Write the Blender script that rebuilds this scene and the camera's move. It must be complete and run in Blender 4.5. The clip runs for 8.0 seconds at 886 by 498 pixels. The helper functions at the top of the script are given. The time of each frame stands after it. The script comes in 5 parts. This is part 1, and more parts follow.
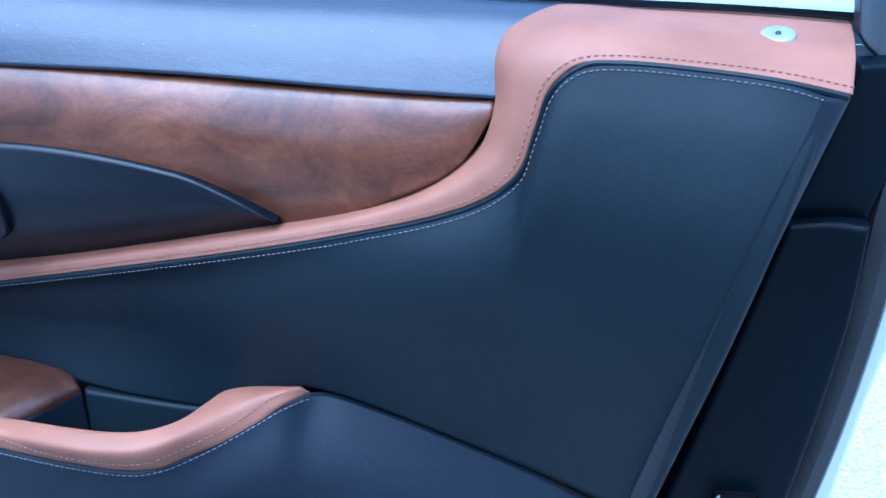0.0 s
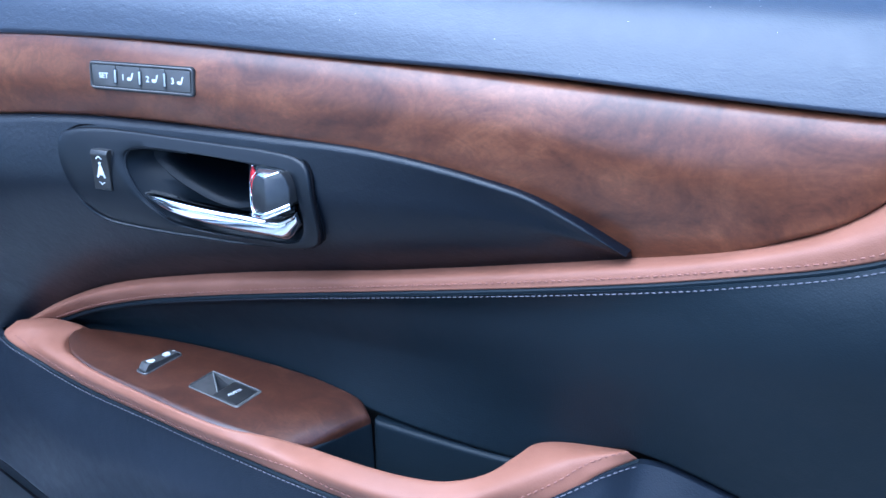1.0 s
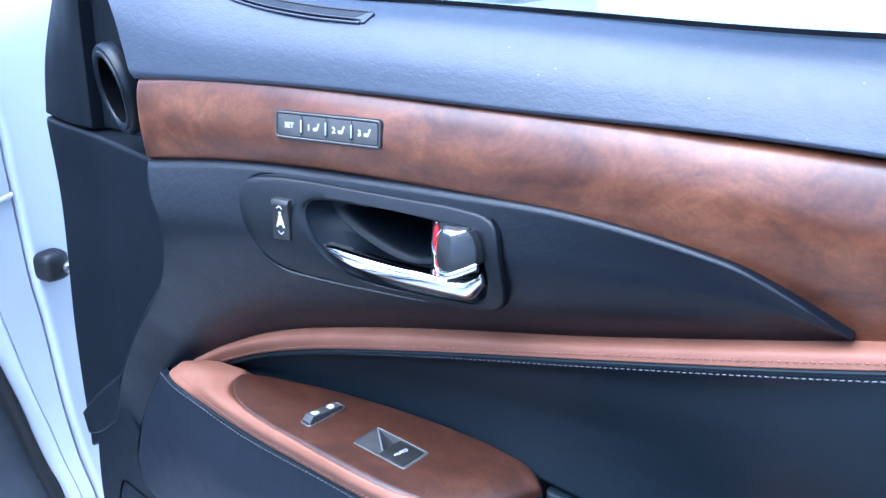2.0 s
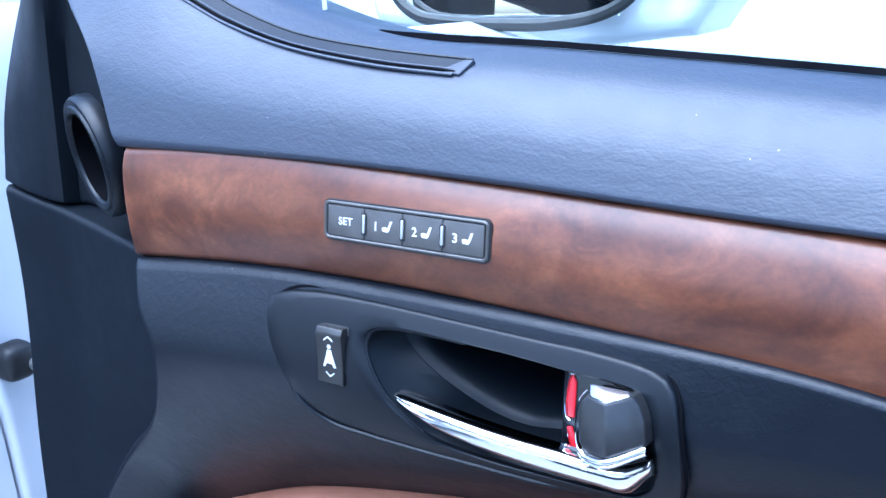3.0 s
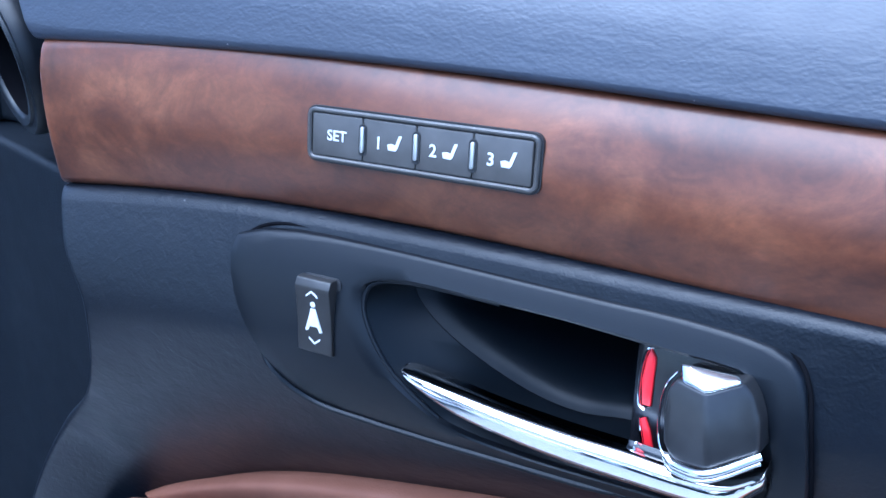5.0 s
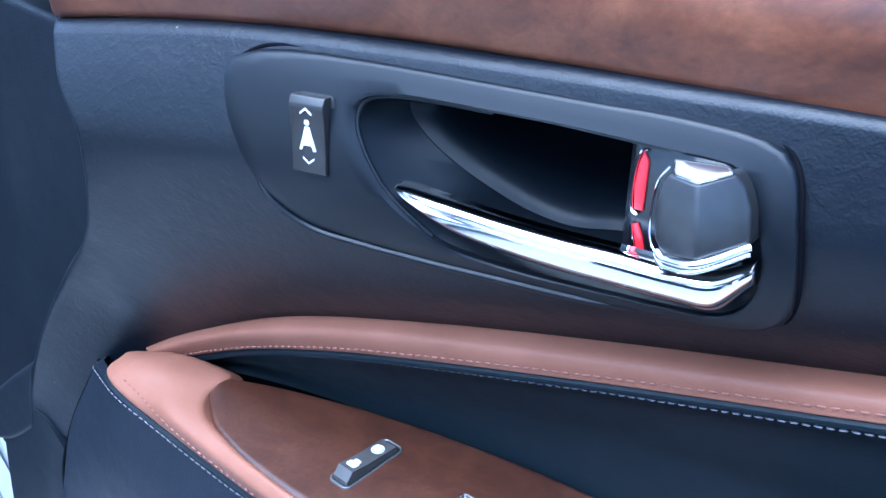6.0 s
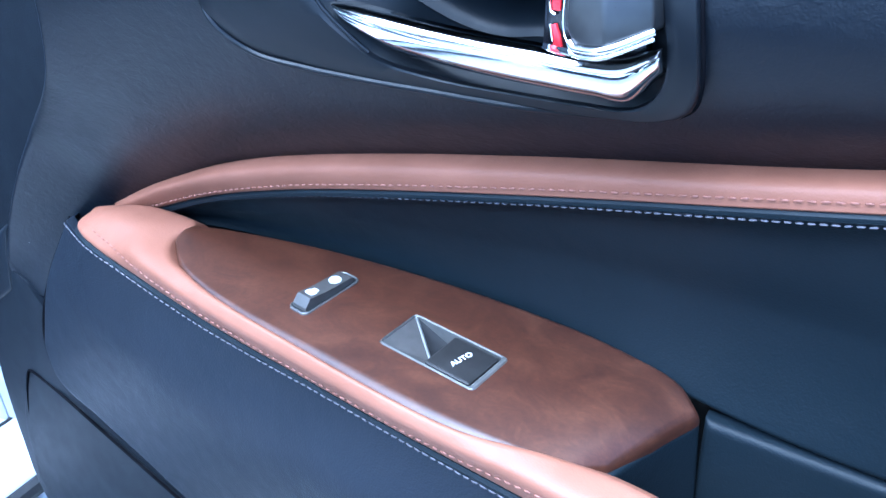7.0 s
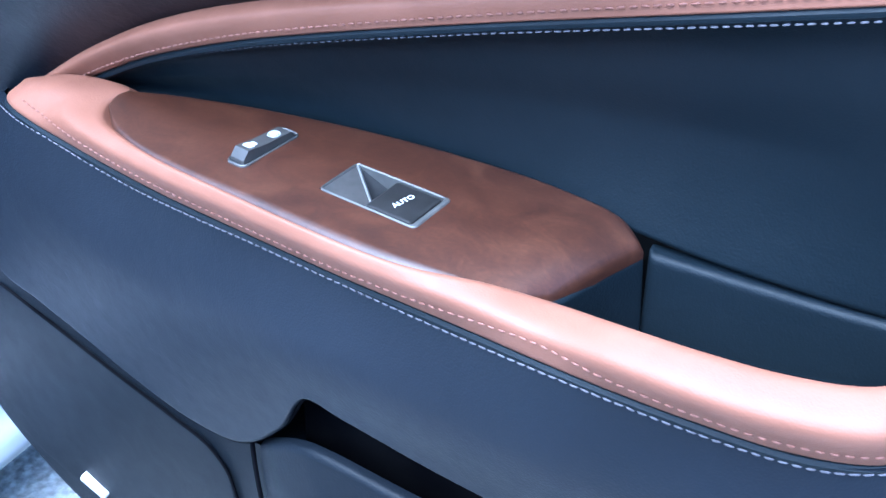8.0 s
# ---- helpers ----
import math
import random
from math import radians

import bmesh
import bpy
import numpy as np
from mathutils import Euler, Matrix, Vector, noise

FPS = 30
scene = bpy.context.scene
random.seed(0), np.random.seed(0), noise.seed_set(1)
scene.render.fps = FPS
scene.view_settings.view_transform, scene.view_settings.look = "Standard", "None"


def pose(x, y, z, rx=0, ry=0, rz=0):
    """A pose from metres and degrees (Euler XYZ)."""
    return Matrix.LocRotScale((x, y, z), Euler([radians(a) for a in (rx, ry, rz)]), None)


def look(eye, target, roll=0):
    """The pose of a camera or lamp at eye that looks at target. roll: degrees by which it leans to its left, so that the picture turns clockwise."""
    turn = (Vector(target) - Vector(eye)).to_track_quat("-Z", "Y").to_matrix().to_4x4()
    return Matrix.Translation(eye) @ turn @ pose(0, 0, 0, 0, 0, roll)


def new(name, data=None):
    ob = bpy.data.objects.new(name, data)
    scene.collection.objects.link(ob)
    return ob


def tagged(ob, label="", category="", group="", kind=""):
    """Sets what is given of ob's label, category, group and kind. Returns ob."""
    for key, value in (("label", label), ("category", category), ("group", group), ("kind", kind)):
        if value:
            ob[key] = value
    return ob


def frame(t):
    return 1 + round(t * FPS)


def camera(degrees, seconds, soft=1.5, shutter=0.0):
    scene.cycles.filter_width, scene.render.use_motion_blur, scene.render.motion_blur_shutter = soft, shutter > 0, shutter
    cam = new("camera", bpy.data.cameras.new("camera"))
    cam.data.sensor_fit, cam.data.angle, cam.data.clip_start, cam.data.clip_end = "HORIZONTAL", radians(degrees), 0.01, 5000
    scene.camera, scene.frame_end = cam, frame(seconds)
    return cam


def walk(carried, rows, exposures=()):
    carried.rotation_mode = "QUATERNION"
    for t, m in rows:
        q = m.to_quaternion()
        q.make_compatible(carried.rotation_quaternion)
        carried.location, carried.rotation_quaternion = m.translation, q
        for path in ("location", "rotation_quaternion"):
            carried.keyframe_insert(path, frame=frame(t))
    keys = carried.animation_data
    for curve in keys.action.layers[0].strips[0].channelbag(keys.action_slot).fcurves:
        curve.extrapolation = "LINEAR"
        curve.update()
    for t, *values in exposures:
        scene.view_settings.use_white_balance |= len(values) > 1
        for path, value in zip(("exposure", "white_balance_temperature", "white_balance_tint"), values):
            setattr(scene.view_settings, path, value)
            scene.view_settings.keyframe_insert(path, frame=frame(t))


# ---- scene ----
cam = camera(50.0, 8.0)
PATH = [
    (0, (0.11, 0.104, 1.06), (-0.308, 1.904, 0.296), -2.0),
    (0.5, (0.039, 0.158, 1.029), (-0.611, 1.902, 0.298), -1.3),
    (1, (-0.025, 0.184, 1.031), (-0.861, 1.854, 0.315), -2.2),
    (1.5, (-0.06, 0.188, 1.039), (-1.008, 1.806, 0.344), -3.0),
    (2, (-0.088, 0.195, 1.04), (-1.149, 1.765, 0.402), -2.5),
    (2.2, (-0.116, 0.213, 1.037), (-1.227, 1.759, 0.423), -2.6),
    (3.3, (-0.332, 0.397, 1.026), (-1.345, 2.023, 0.453), -1.5),
    (3.5, (-0.353, 0.415, 1.021), (-1.347, 2.045, 0.427), -1.1),
    (4, (-0.371, 0.442, 1.009), (-1.356, 2.064, 0.377), -0.8),
    (4.2, (-0.379, 0.446, 1.008), (-1.365, 2.069, 0.379), -0.5),
    (5.3, (-0.363, 0.442, 0.976), (-1.334, 2.029, 0.242), -1.2),
    (5.5, (-0.364, 0.437, 0.968), (-1.333, 2.008, 0.199), -0.7),
    (6, (-0.355, 0.432, 0.947), (-1.308, 1.98, 0.112), -0.8),
    (6.5, (-0.333, 0.417, 0.933), (-1.252, 1.952, 0.04), -0.8),
    (7, (-0.316, 0.408, 0.919), (-1.21, 1.893, -0.078), -2.0),
    (7.5, (-0.308, 0.386, 0.907), (-1.202, 1.869, -0.094), -1.0),
    (8, (-0.299, 0.395, 0.87), (-1.096, 1.864, -0.228), -2.1),
]
walk(cam, [(t, look(eye, target, roll)) for t, eye, target, roll in PATH], [(0, 1.74, 4120, 3), (0.5, 1.66, 4200, 5), (1, 1.86, 4400, 6), (2, 2.24, 4640, 8), (3.5, 1.86, 4580, 8), (4.2, 1.7, 4540, 8), (5.5, 1.9, 4440, 8), (6, 2.28, 4420, 6), (6.5, 2.5, 4350, 5), (7, 2.62, 4380, 4), (8, 2.58, 4420, 5)])

# ---------------------------------------------------------------- light
world = bpy.data.worlds.new("daylight")
scene.world = world
world.use_nodes = True
wn = world.node_tree
sky = wn.nodes.new("ShaderNodeTexSky")
sky.sky_type = "NISHITA"
sky.sun_disc = False
sky.sun_elevation = radians(68)
sky.sun_rotation = radians(198)
sky.air_density, sky.dust_density, sky.ozone_density = 1.0, 3.0, 1.0
wn.nodes["Background"].inputs["Strength"].default_value = 0.145
wn.links.new(sky.outputs["Color"], wn.nodes["Background"].inputs["Color"])
sun = new("sun", bpy.data.lights.new("sun", "SUN"))
sun.data.energy = 2.4
sun.data.angle = radians(70)
sun.data.color = (1.0, 0.98, 0.95)
sun.matrix_world = look((-1.0, -1.2, 5.5), (-0.4, 0.7, 0.7))

# ---------------------------------------------------------------- materials


def surface(name, dark, light, rough, metal=0.0, coat=0.0, spot=14.0, grain=0.0, cell=600.0, wrinkle=0.0, wave=60.0,
            stretch=(1, 1, 1), rough_var=0.08, spec=0.5, detail=4.0, dust=0.0):
    """A solid surface: two tones mottled at one scale, gloss at another, cell grain and soft wrinkles as relief."""
    m = bpy.data.materials.new(name)
    m.use_nodes = True
    n, k = m.node_tree.nodes, m.node_tree.links
    b = n["Principled BSDF"]
    co = n.new("ShaderNodeTexCoord")
    mp = n.new("ShaderNodeMapping")
    mp.inputs["Scale"].default_value = stretch
    k.new(co.outputs["Object"], mp.inputs["Vector"])
    no = n.new("ShaderNodeTexNoise")
    no.inputs["Scale"].default_value, no.inputs["Detail"].default_value = spot, detail
    k.new(mp.outputs["Vector"], no.inputs["Vector"])
    ra = n.new("ShaderNodeValToRGB")
    ra.color_ramp.elements[0].position, ra.color_ramp.elements[1].position = 0.32, 0.70
    ra.color_ramp.elements[0].color, ra.color_ramp.elements[1].color = (*dark, 1), (*light, 1)
    k.new(no.outputs["Fac"], ra.inputs["Fac"])
    tone = ra.outputs["Color"]
    if dust:
        dv = n.new("ShaderNodeTexVoronoi")
        dv.inputs["Scale"].default_value = 75
        k.new(co.outputs["Object"], dv.inputs["Vector"])
        near = n.new("ShaderNodeMath")
        near.operation, near.inputs[1].default_value = "LESS_THAN", 0.032
        k.new(dv.outputs["Distance"], near.inputs[0])
        few = n.new("ShaderNodeSeparateColor")
        k.new(dv.outputs["Color"], few.inputs["Color"])
        some = n.new("ShaderNodeMath")
        some.operation, some.inputs[1].default_value = "GREATER_THAN", 1.0 - dust
        k.new(few.outputs["Red"], some.inputs[0])
        both = n.new("ShaderNodeMath")
        both.operation = "MULTIPLY"
        k.new(near.outputs["Value"], both.inputs[0])
        k.new(some.outputs["Value"], both.inputs[1])
        mixd = n.new("ShaderNodeMix")
        mixd.data_type = "RGBA"
        mixd.inputs["B"].default_value = (0.17, 0.165, 0.16, 1)
        k.new(both.outputs["Value"], mixd.inputs["Factor"])
        k.new(tone, mixd.inputs["A"])
        tone = mixd.outputs["Result"]
    k.new(tone, b.inputs["Base Color"])
    fine = n.new("ShaderNodeTexNoise")
    fine.inputs["Scale"].default_value, fine.inputs["Detail"].default_value = spot * 9, 3
    k.new(co.outputs["Object"], fine.inputs["Vector"])
    mr = n.new("ShaderNodeMapRange")
    mr.inputs["To Min"].default_value, mr.inputs["To Max"].default_value = rough - rough_var, rough + rough_var
    k.new(fine.outputs["Fac"], mr.inputs["Value"])
    k.new(mr.outputs["Result"], b.inputs["Roughness"])
    b.inputs["Metallic"].default_value = metal
    b.inputs["Coat Weight"].default_value = coat
    b.inputs["Coat Roughness"].default_value = 0.18
    b.inputs["Specular IOR Level"].default_value = spec
    last = None
    if grain:
        vo = n.new("ShaderNodeTexVoronoi")
        vo.feature = "SMOOTH_F1"
        vo.inputs["Scale"].default_value = cell
        vo.inputs["Smoothness"].default_value = 0.6
        k.new(mp.outputs["Vector"], vo.inputs["Vector"])
        bu = n.new("ShaderNodeBump")
        bu.invert = True
        bu.inputs["Strength"].default_value = grain
        bu.inputs["Distance"].default_value = 0.5 / cell
        k.new(vo.outputs["Distance"], bu.inputs["Height"])
        last = bu
    if wrinkle:
        wr = n.new("ShaderNodeTexNoise")
        wr.inputs["Scale"].default_value, wr.inputs["Detail"].default_value = wave, 5
        wr.inputs["Distortion"].default_value = 0.6
        k.new(mp.outputs["Vector"], wr.inputs["Vector"])
        bw = n.new("ShaderNodeBump")
        bw.inputs["Strength"].default_value = wrinkle
        bw.inputs["Distance"].default_value = 0.25 / wave
        k.new(wr.outputs["Fac"], bw.inputs["Height"])
        if last:
            k.new(last.outputs["Normal"], bw.inputs["Normal"])
        last = bw
    if last:
        k.new(last.outputs["Normal"], b.inputs["Normal"])
    return m


def burl_wood(name, cloud=15, contrast=1.0, tone=(1, 1, 1), figure=46):
    """Burl veneer under a satin lacquer: smoky clouds, curled figure and fine pores."""
    m = bpy.data.materials.new(name)
    m.use_nodes = True
    n, k = m.node_tree.nodes, m.node_tree.links
    b = n["Principled BSDF"]
    co = n.new("ShaderNodeTexCoord")
    mp = n.new("ShaderNodeMapping")
    mp.inputs["Rotation"].default_value = (0, radians(-32), radians(14))
    mp.inputs["Scale"].default_value = (0.75, 1.0, 1.0)
    k.new(co.outputs["Object"], mp.inputs["Vector"])

    def noise(scale, detail, rough, swirl):
        t = n.new("ShaderNodeTexNoise")
        for key, value in (("Scale", scale), ("Detail", detail), ("Roughness", rough), ("Distortion", swirl)):
            t.inputs[key].default_value = value
        k.new(mp.outputs["Vector"], t.inputs["Vector"])
        return t.outputs["Fac"]

    big, fig, fleck = noise(cloud, 7, 0.60, 1.6), noise(figure, 10, 0.64, 3.4), noise(420, 3, 0.6, 0.4)
    ra = n.new("ShaderNodeValToRGB")
    e = ra.color_ramp.elements
    tone = np.array(tone)
    mid = np.array((0.122, 0.0400, 0.0158)) * tone
    for stop, (at, shade) in zip((e[0], e[1]), ((0.28, np.array((0.046, 0.0130, 0.0056)) * tone), (0.76, np.array((0.230, 0.0900, 0.0385)) * tone))):
        stop.position, stop.color = at, (*(mid + (shade - mid) * contrast), 1)
    stop = e.new(0.50)
    stop.color = (*mid, 1)
    k.new(big, ra.inputs["Fac"])
    out = ra.outputs["Color"]
    for fac, lo, hi in ((fig, 1 - 0.24 * contrast, 1 + 0.24 * contrast), (fleck, 0.88, 1.12)):
        mr = n.new("ShaderNodeMapRange")
        mr.inputs["From Min"].default_value, mr.inputs["From Max"].default_value = 0.28, 0.72
        mr.inputs["To Min"].default_value, mr.inputs["To Max"].default_value = lo, hi
        k.new(fac, mr.inputs["Value"])
        mx = n.new("ShaderNodeMix")
        mx.data_type, mx.blend_type = "RGBA", "MULTIPLY"
        mx.inputs["Factor"].default_value = 1.0
        k.new(out, mx.inputs["A"])
        k.new(mr.outputs["Result"], mx.inputs["B"])
        out = mx.outputs["Result"]
    k.new(out, b.inputs["Base Color"])
    b.inputs["Roughness"].default_value = 0.46
    b.inputs["Specular IOR Level"].default_value = 0.4
    b.inputs["Coat Weight"].default_value = 0.25
    b.inputs["Coat Roughness"].default_value = 0.30
    bu = n.new("ShaderNodeBump")
    bu.inputs["Strength"].default_value, bu.inputs["Distance"].default_value = 0.05, 0.0008
    k.new(fig, bu.inputs["Height"])
    k.new(bu.outputs["Normal"], b.inputs["Normal"])
    return m


def glass_sheet(name):
    """Thin window glass: light passes straight, a faint mirror lies on it."""
    m = bpy.data.materials.new(name)
    m.use_nodes = True
    n, k = m.node_tree.nodes, m.node_tree.links
    n.remove(n["Principled BSDF"])
    tr, gl, mix, fr = (n.new("ShaderNodeBsdfTransparent"), n.new("ShaderNodeBsdfGlossy"), n.new("ShaderNodeMixShader"), n.new("ShaderNodeFresnel"))
    tr.inputs["Color"].default_value = (0.86, 0.93, 0.90, 1)
    gl.inputs["Roughness"].default_value = 0.02
    fr.inputs["IOR"].default_value = 1.45
    k.new(fr.outputs["Fac"], mix.inputs["Fac"])
    k.new(tr.outputs["BSDF"], mix.inputs[1])
    k.new(gl.outputs["BSDF"], mix.inputs[2])
    k.new(mix.outputs["Shader"], n["Material Output"].inputs["Surface"])
    return m


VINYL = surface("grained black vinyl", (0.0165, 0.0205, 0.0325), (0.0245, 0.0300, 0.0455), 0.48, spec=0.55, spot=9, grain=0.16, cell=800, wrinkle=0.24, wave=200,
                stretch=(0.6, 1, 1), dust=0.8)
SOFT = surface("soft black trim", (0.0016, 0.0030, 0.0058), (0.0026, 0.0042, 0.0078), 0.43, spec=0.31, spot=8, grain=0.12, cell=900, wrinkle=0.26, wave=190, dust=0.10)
LEATHER = surface("black leather", (0.0052, 0.0086, 0.0116), (0.0072, 0.0110, 0.0146), 0.5, spec=0.17, spot=10, grain=0.18, cell=900, wrinkle=0.10, wave=45)
TAN = surface("saddle tan leather", (0.178, 0.0715, 0.0405), (0.227, 0.0955, 0.0565), 0.56, spec=0.30, spot=18, grain=0.16, cell=950, wrinkle=0.12, wave=120)
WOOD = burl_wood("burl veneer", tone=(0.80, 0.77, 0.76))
# Finer burl cut; tone darkened to counter stronger sky light on the level plate
PLATE_WOOD = burl_wood("burl veneer toned down for sky light", 38, 0.7, (0.34, 0.325, 0.36), 110)
PLASTIC = surface("dark moulded plastic", (0.010, 0.011, 0.014), (0.014, 0.0155, 0.019), 0.40, spot=12, grain=0.25, cell=1200)
HARD = surface("hard grey-black plastic", (0.0010, 0.0026, 0.0042), (0.0020, 0.0042, 0.0062), 0.5, spec=0.10, spot=7, grain=0.3, cell=800)
# Lighter copy of LEATHER for the better lit pad; also edge and grille floor
PADDED = surface("padded vinyl, light and shade in tone", (0.0068, 0.0090, 0.0138), (0.0094, 0.0122, 0.0182), 0.48, spec=0.2, spot=9, grain=0.2, cell=800, wrinkle=0.10, wave=60)
# Lighter copy of HARD, for plastic that stands brighter lit than the shut face
CHARCOAL = surface("hard plastic, lighter lit copy", (0.0036, 0.0052, 0.0080), (0.0056, 0.0077, 0.0112), 0.5, spec=0.17, spot=7, grain=0.25, cell=800)
SATIN = surface("satin bezel plastic", (0.0024, 0.0034, 0.0054), (0.0036, 0.0048, 0.0070), 0.40, spec=0.26, spot=20, grain=0.05, cell=1500)
SHELL = surface("smooth dark cup plastic", (0.0022, 0.0034, 0.0050), (0.0030, 0.0044, 0.0064), 0.42, spec=0.13, spot=20)
KICK = surface("grey footwell trim plastic", (0.040, 0.043, 0.050), (0.055, 0.059, 0.068), 0.55, spot=12, grain=0.2, cell=900)
PIVOT = surface("dark grey pivot paint", (0.020, 0.020, 0.021), (0.027, 0.027, 0.028), 0.3, metal=0.35, spot=150, rough_var=0.05)
DARKSW = surface("charcoal switch paint", (0.020, 0.0190, 0.0180), (0.028, 0.0265, 0.0255), 0.4, metal=0.3, spot=120)
CHROME = surface("chrome", (0.78, 0.79, 0.80), (0.84, 0.85, 0.86), 0.06, metal=1.0, spot=40, rough_var=0.03)
STEEL = surface("brushed steel", (0.50, 0.49, 0.47), (0.62, 0.61, 0.59), 0.42, metal=1.0, spot=60)
SILVER = surface("silver ridge glint", (0.20, 0.195, 0.185), (0.26, 0.255, 0.245), 0.4, metal=0.6, spot=180, rough_var=0.06)
RED = surface("red insert", (0.60, 0.012, 0.02), (0.72, 0.02, 0.035), 0.35, spot=30)
MARK = surface("white print", (0.50, 0.50, 0.50), (0.60, 0.60, 0.60), 0.5, spot=200)
BLACK = surface("black rubber", (0.006, 0.006, 0.007), (0.011, 0.011, 0.012), 0.55, spot=30, grain=0.2, cell=900)
# Reflectionless black: depth shade of duct, slots and gaps painted in; also window seal
VOID = surface("matt black depth shade and seal", (0.003, 0.003, 0.004), (0.006, 0.006, 0.007), 0.8, spec=0.0, spot=30)
THREAD_T = surface("russet thread", (0.170, 0.064, 0.040), (0.220, 0.086, 0.055), 0.6, spot=400)
THREAD_W = surface("pale grey thread", (0.072, 0.066, 0.076), (0.105, 0.098, 0.110), 0.6, spot=400)
PAINT = surface("white car paint", (0.50, 0.51, 0.53), (0.56, 0.57, 0.59), 0.22, coat=0.8, spot=3)
GLASS = glass_sheet("window glass")
MIRROR = surface("mirror", (0.88, 0.89, 0.90), (0.90, 0.91, 0.92), 0.02, metal=1.0, spot=4, rough_var=0.01)
CONCRETE = surface("pale pebbled concrete", (0.21, 0.21, 0.20), (0.44, 0.44, 0.42), 0.85, spot=95, grain=0.9, cell=95, wrinkle=0.3, wave=9, detail=8)
# Tone kept dark for the added wall that the trim mirrors
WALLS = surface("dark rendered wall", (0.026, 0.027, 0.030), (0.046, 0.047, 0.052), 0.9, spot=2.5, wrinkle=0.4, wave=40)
ROCKER = surface("mid grey switch paint", (0.056, 0.052, 0.048), (0.074, 0.069, 0.064), 0.42, metal=0.3, spot=120)
FRAMESW = surface("brushed grey switch frame", (0.088, 0.084, 0.078), (0.115, 0.110, 0.102), 0.42, metal=0.4, spot=150)
FRAME = surface("light grey window frame paint", (0.20, 0.21, 0.24), (0.26, 0.27, 0.30), 0.4, spot=9)
KNOB = surface("glossy black housing", (0.004, 0.004, 0.005), (0.007, 0.007, 0.009), 0.22, spot=30, rough_var=0.04)
CARPET = surface("dark cabin lining", (0.015, 0.015, 0.016), (0.03, 0.03, 0.032), 0.9, spot=30)

# ---------------------------------------------------------------- shape helpers


def hermite(pts, at, t=None):
    """Points of a smooth curve through pts, at the parts (0 to 1) of its way."""
    p = np.array(pts, float)
    if t is None:
        t = knots(p)
    m = np.empty_like(p)
    m[1:-1] = (p[2:] - p[:-2]) / (t[2:] - t[:-2])[:, None]
    m[0], m[-1] = (p[1] - p[0]) / (t[1] - t[0]), (p[-1] - p[-2]) / (t[-1] - t[-2])
    a = np.clip(np.asarray(at, float), 0, 1)
    i = np.clip(np.searchsorted(t, a, side="right") - 1, 0, len(p) - 2)
    h = (t[i + 1] - t[i])
    s = ((a - t[i]) / h)[:, None]
    h = h[:, None]
    return ((2 * s**3 - 3 * s**2 + 1) * p[i] + (s**3 - 2 * s**2 + s) * h * m[i] + (3 * s**2 - 2 * s**3) * p[i + 1] + (s**3 - s**2) * h * m[i + 1])


def knots(p):
    d = np.linalg.norm(np.diff(np.array(p, float), axis=0), axis=1)
    t = np.r_[0, np.cumsum(np.maximum(d, 1e-6))]
    return t / t[-1]


def shift(pts, dx=0, dy=0, dz=0):
    return [(x + dx, y + dy, z + dz) for x, y, z in pts]


def restation(curve, xs):
    """The same smooth curve, cut at the given places along x."""
    d = hermite(curve, np.linspace(0, 1, 600))
    return [(float(x), float(np.interp(x, d[:, 0], d[:, 1])), float(np.interp(x, d[:, 0], d[:, 2]))) for x in xs]


def part(name, verts, faces, material, parent, label="", smooth=True, sharp=40):
    """One mesh object under a thing or a part, its vertices in the world's metres."""
    me = bpy.data.meshes.new(name)
    me.from_pydata([tuple(map(float, v)) for v in verts], [], [tuple(f) for f in faces])
    bm = bmesh.new()
    bm.from_mesh(me)
    bmesh.ops.remove_doubles(bm, verts=bm.verts, dist=1e-6)
    bmesh.ops.recalc_face_normals(bm, faces=bm.faces)
    bm.to_mesh(me)
    bm.free()
    me.materials.append(material)
    if smooth:
        me.shade_smooth()
        me.set_sharp_from_angle(angle=radians(sharp))
    ob = new(name, me)
    adopt(ob, parent)
    return tagged(ob, label=label)


def soften(ob, width, segments=3):
    """Round all edges of a mesh part."""
    bm = bmesh.new()
    bm.from_mesh(ob.data)
    bmesh.ops.bevel(bm, geom=list(bm.edges), offset=width, segments=segments, profile=0.5, affect="EDGES", clamp_overlap=True)
    bmesh.ops.recalc_face_normals(bm, faces=bm.faces)
    bm.to_mesh(ob.data)
    bm.free()
    ob.data.shade_smooth()
    return ob


def adopt(ob, parent):
    if parent:
        ob.parent = parent
        m, up = Matrix(), parent
        chain = []
        while up:
            chain.append(up)
            up = up.parent
        for o in reversed(chain):
            m = m @ o.matrix_parent_inverse @ o.matrix_basis
        ob.matrix_parent_inverse = m.inverted()
    return ob


def inside(poly, x, y):
    hit = False
    for (x1, y1), (x2, y2) in zip(poly, poly[1:] + poly[:1]):
        if (y1 > y) != (y2 > y) and x < (x2 - x1) * (y - y1) / (y2 - y1) + x1:
            hit = not hit
    return hit


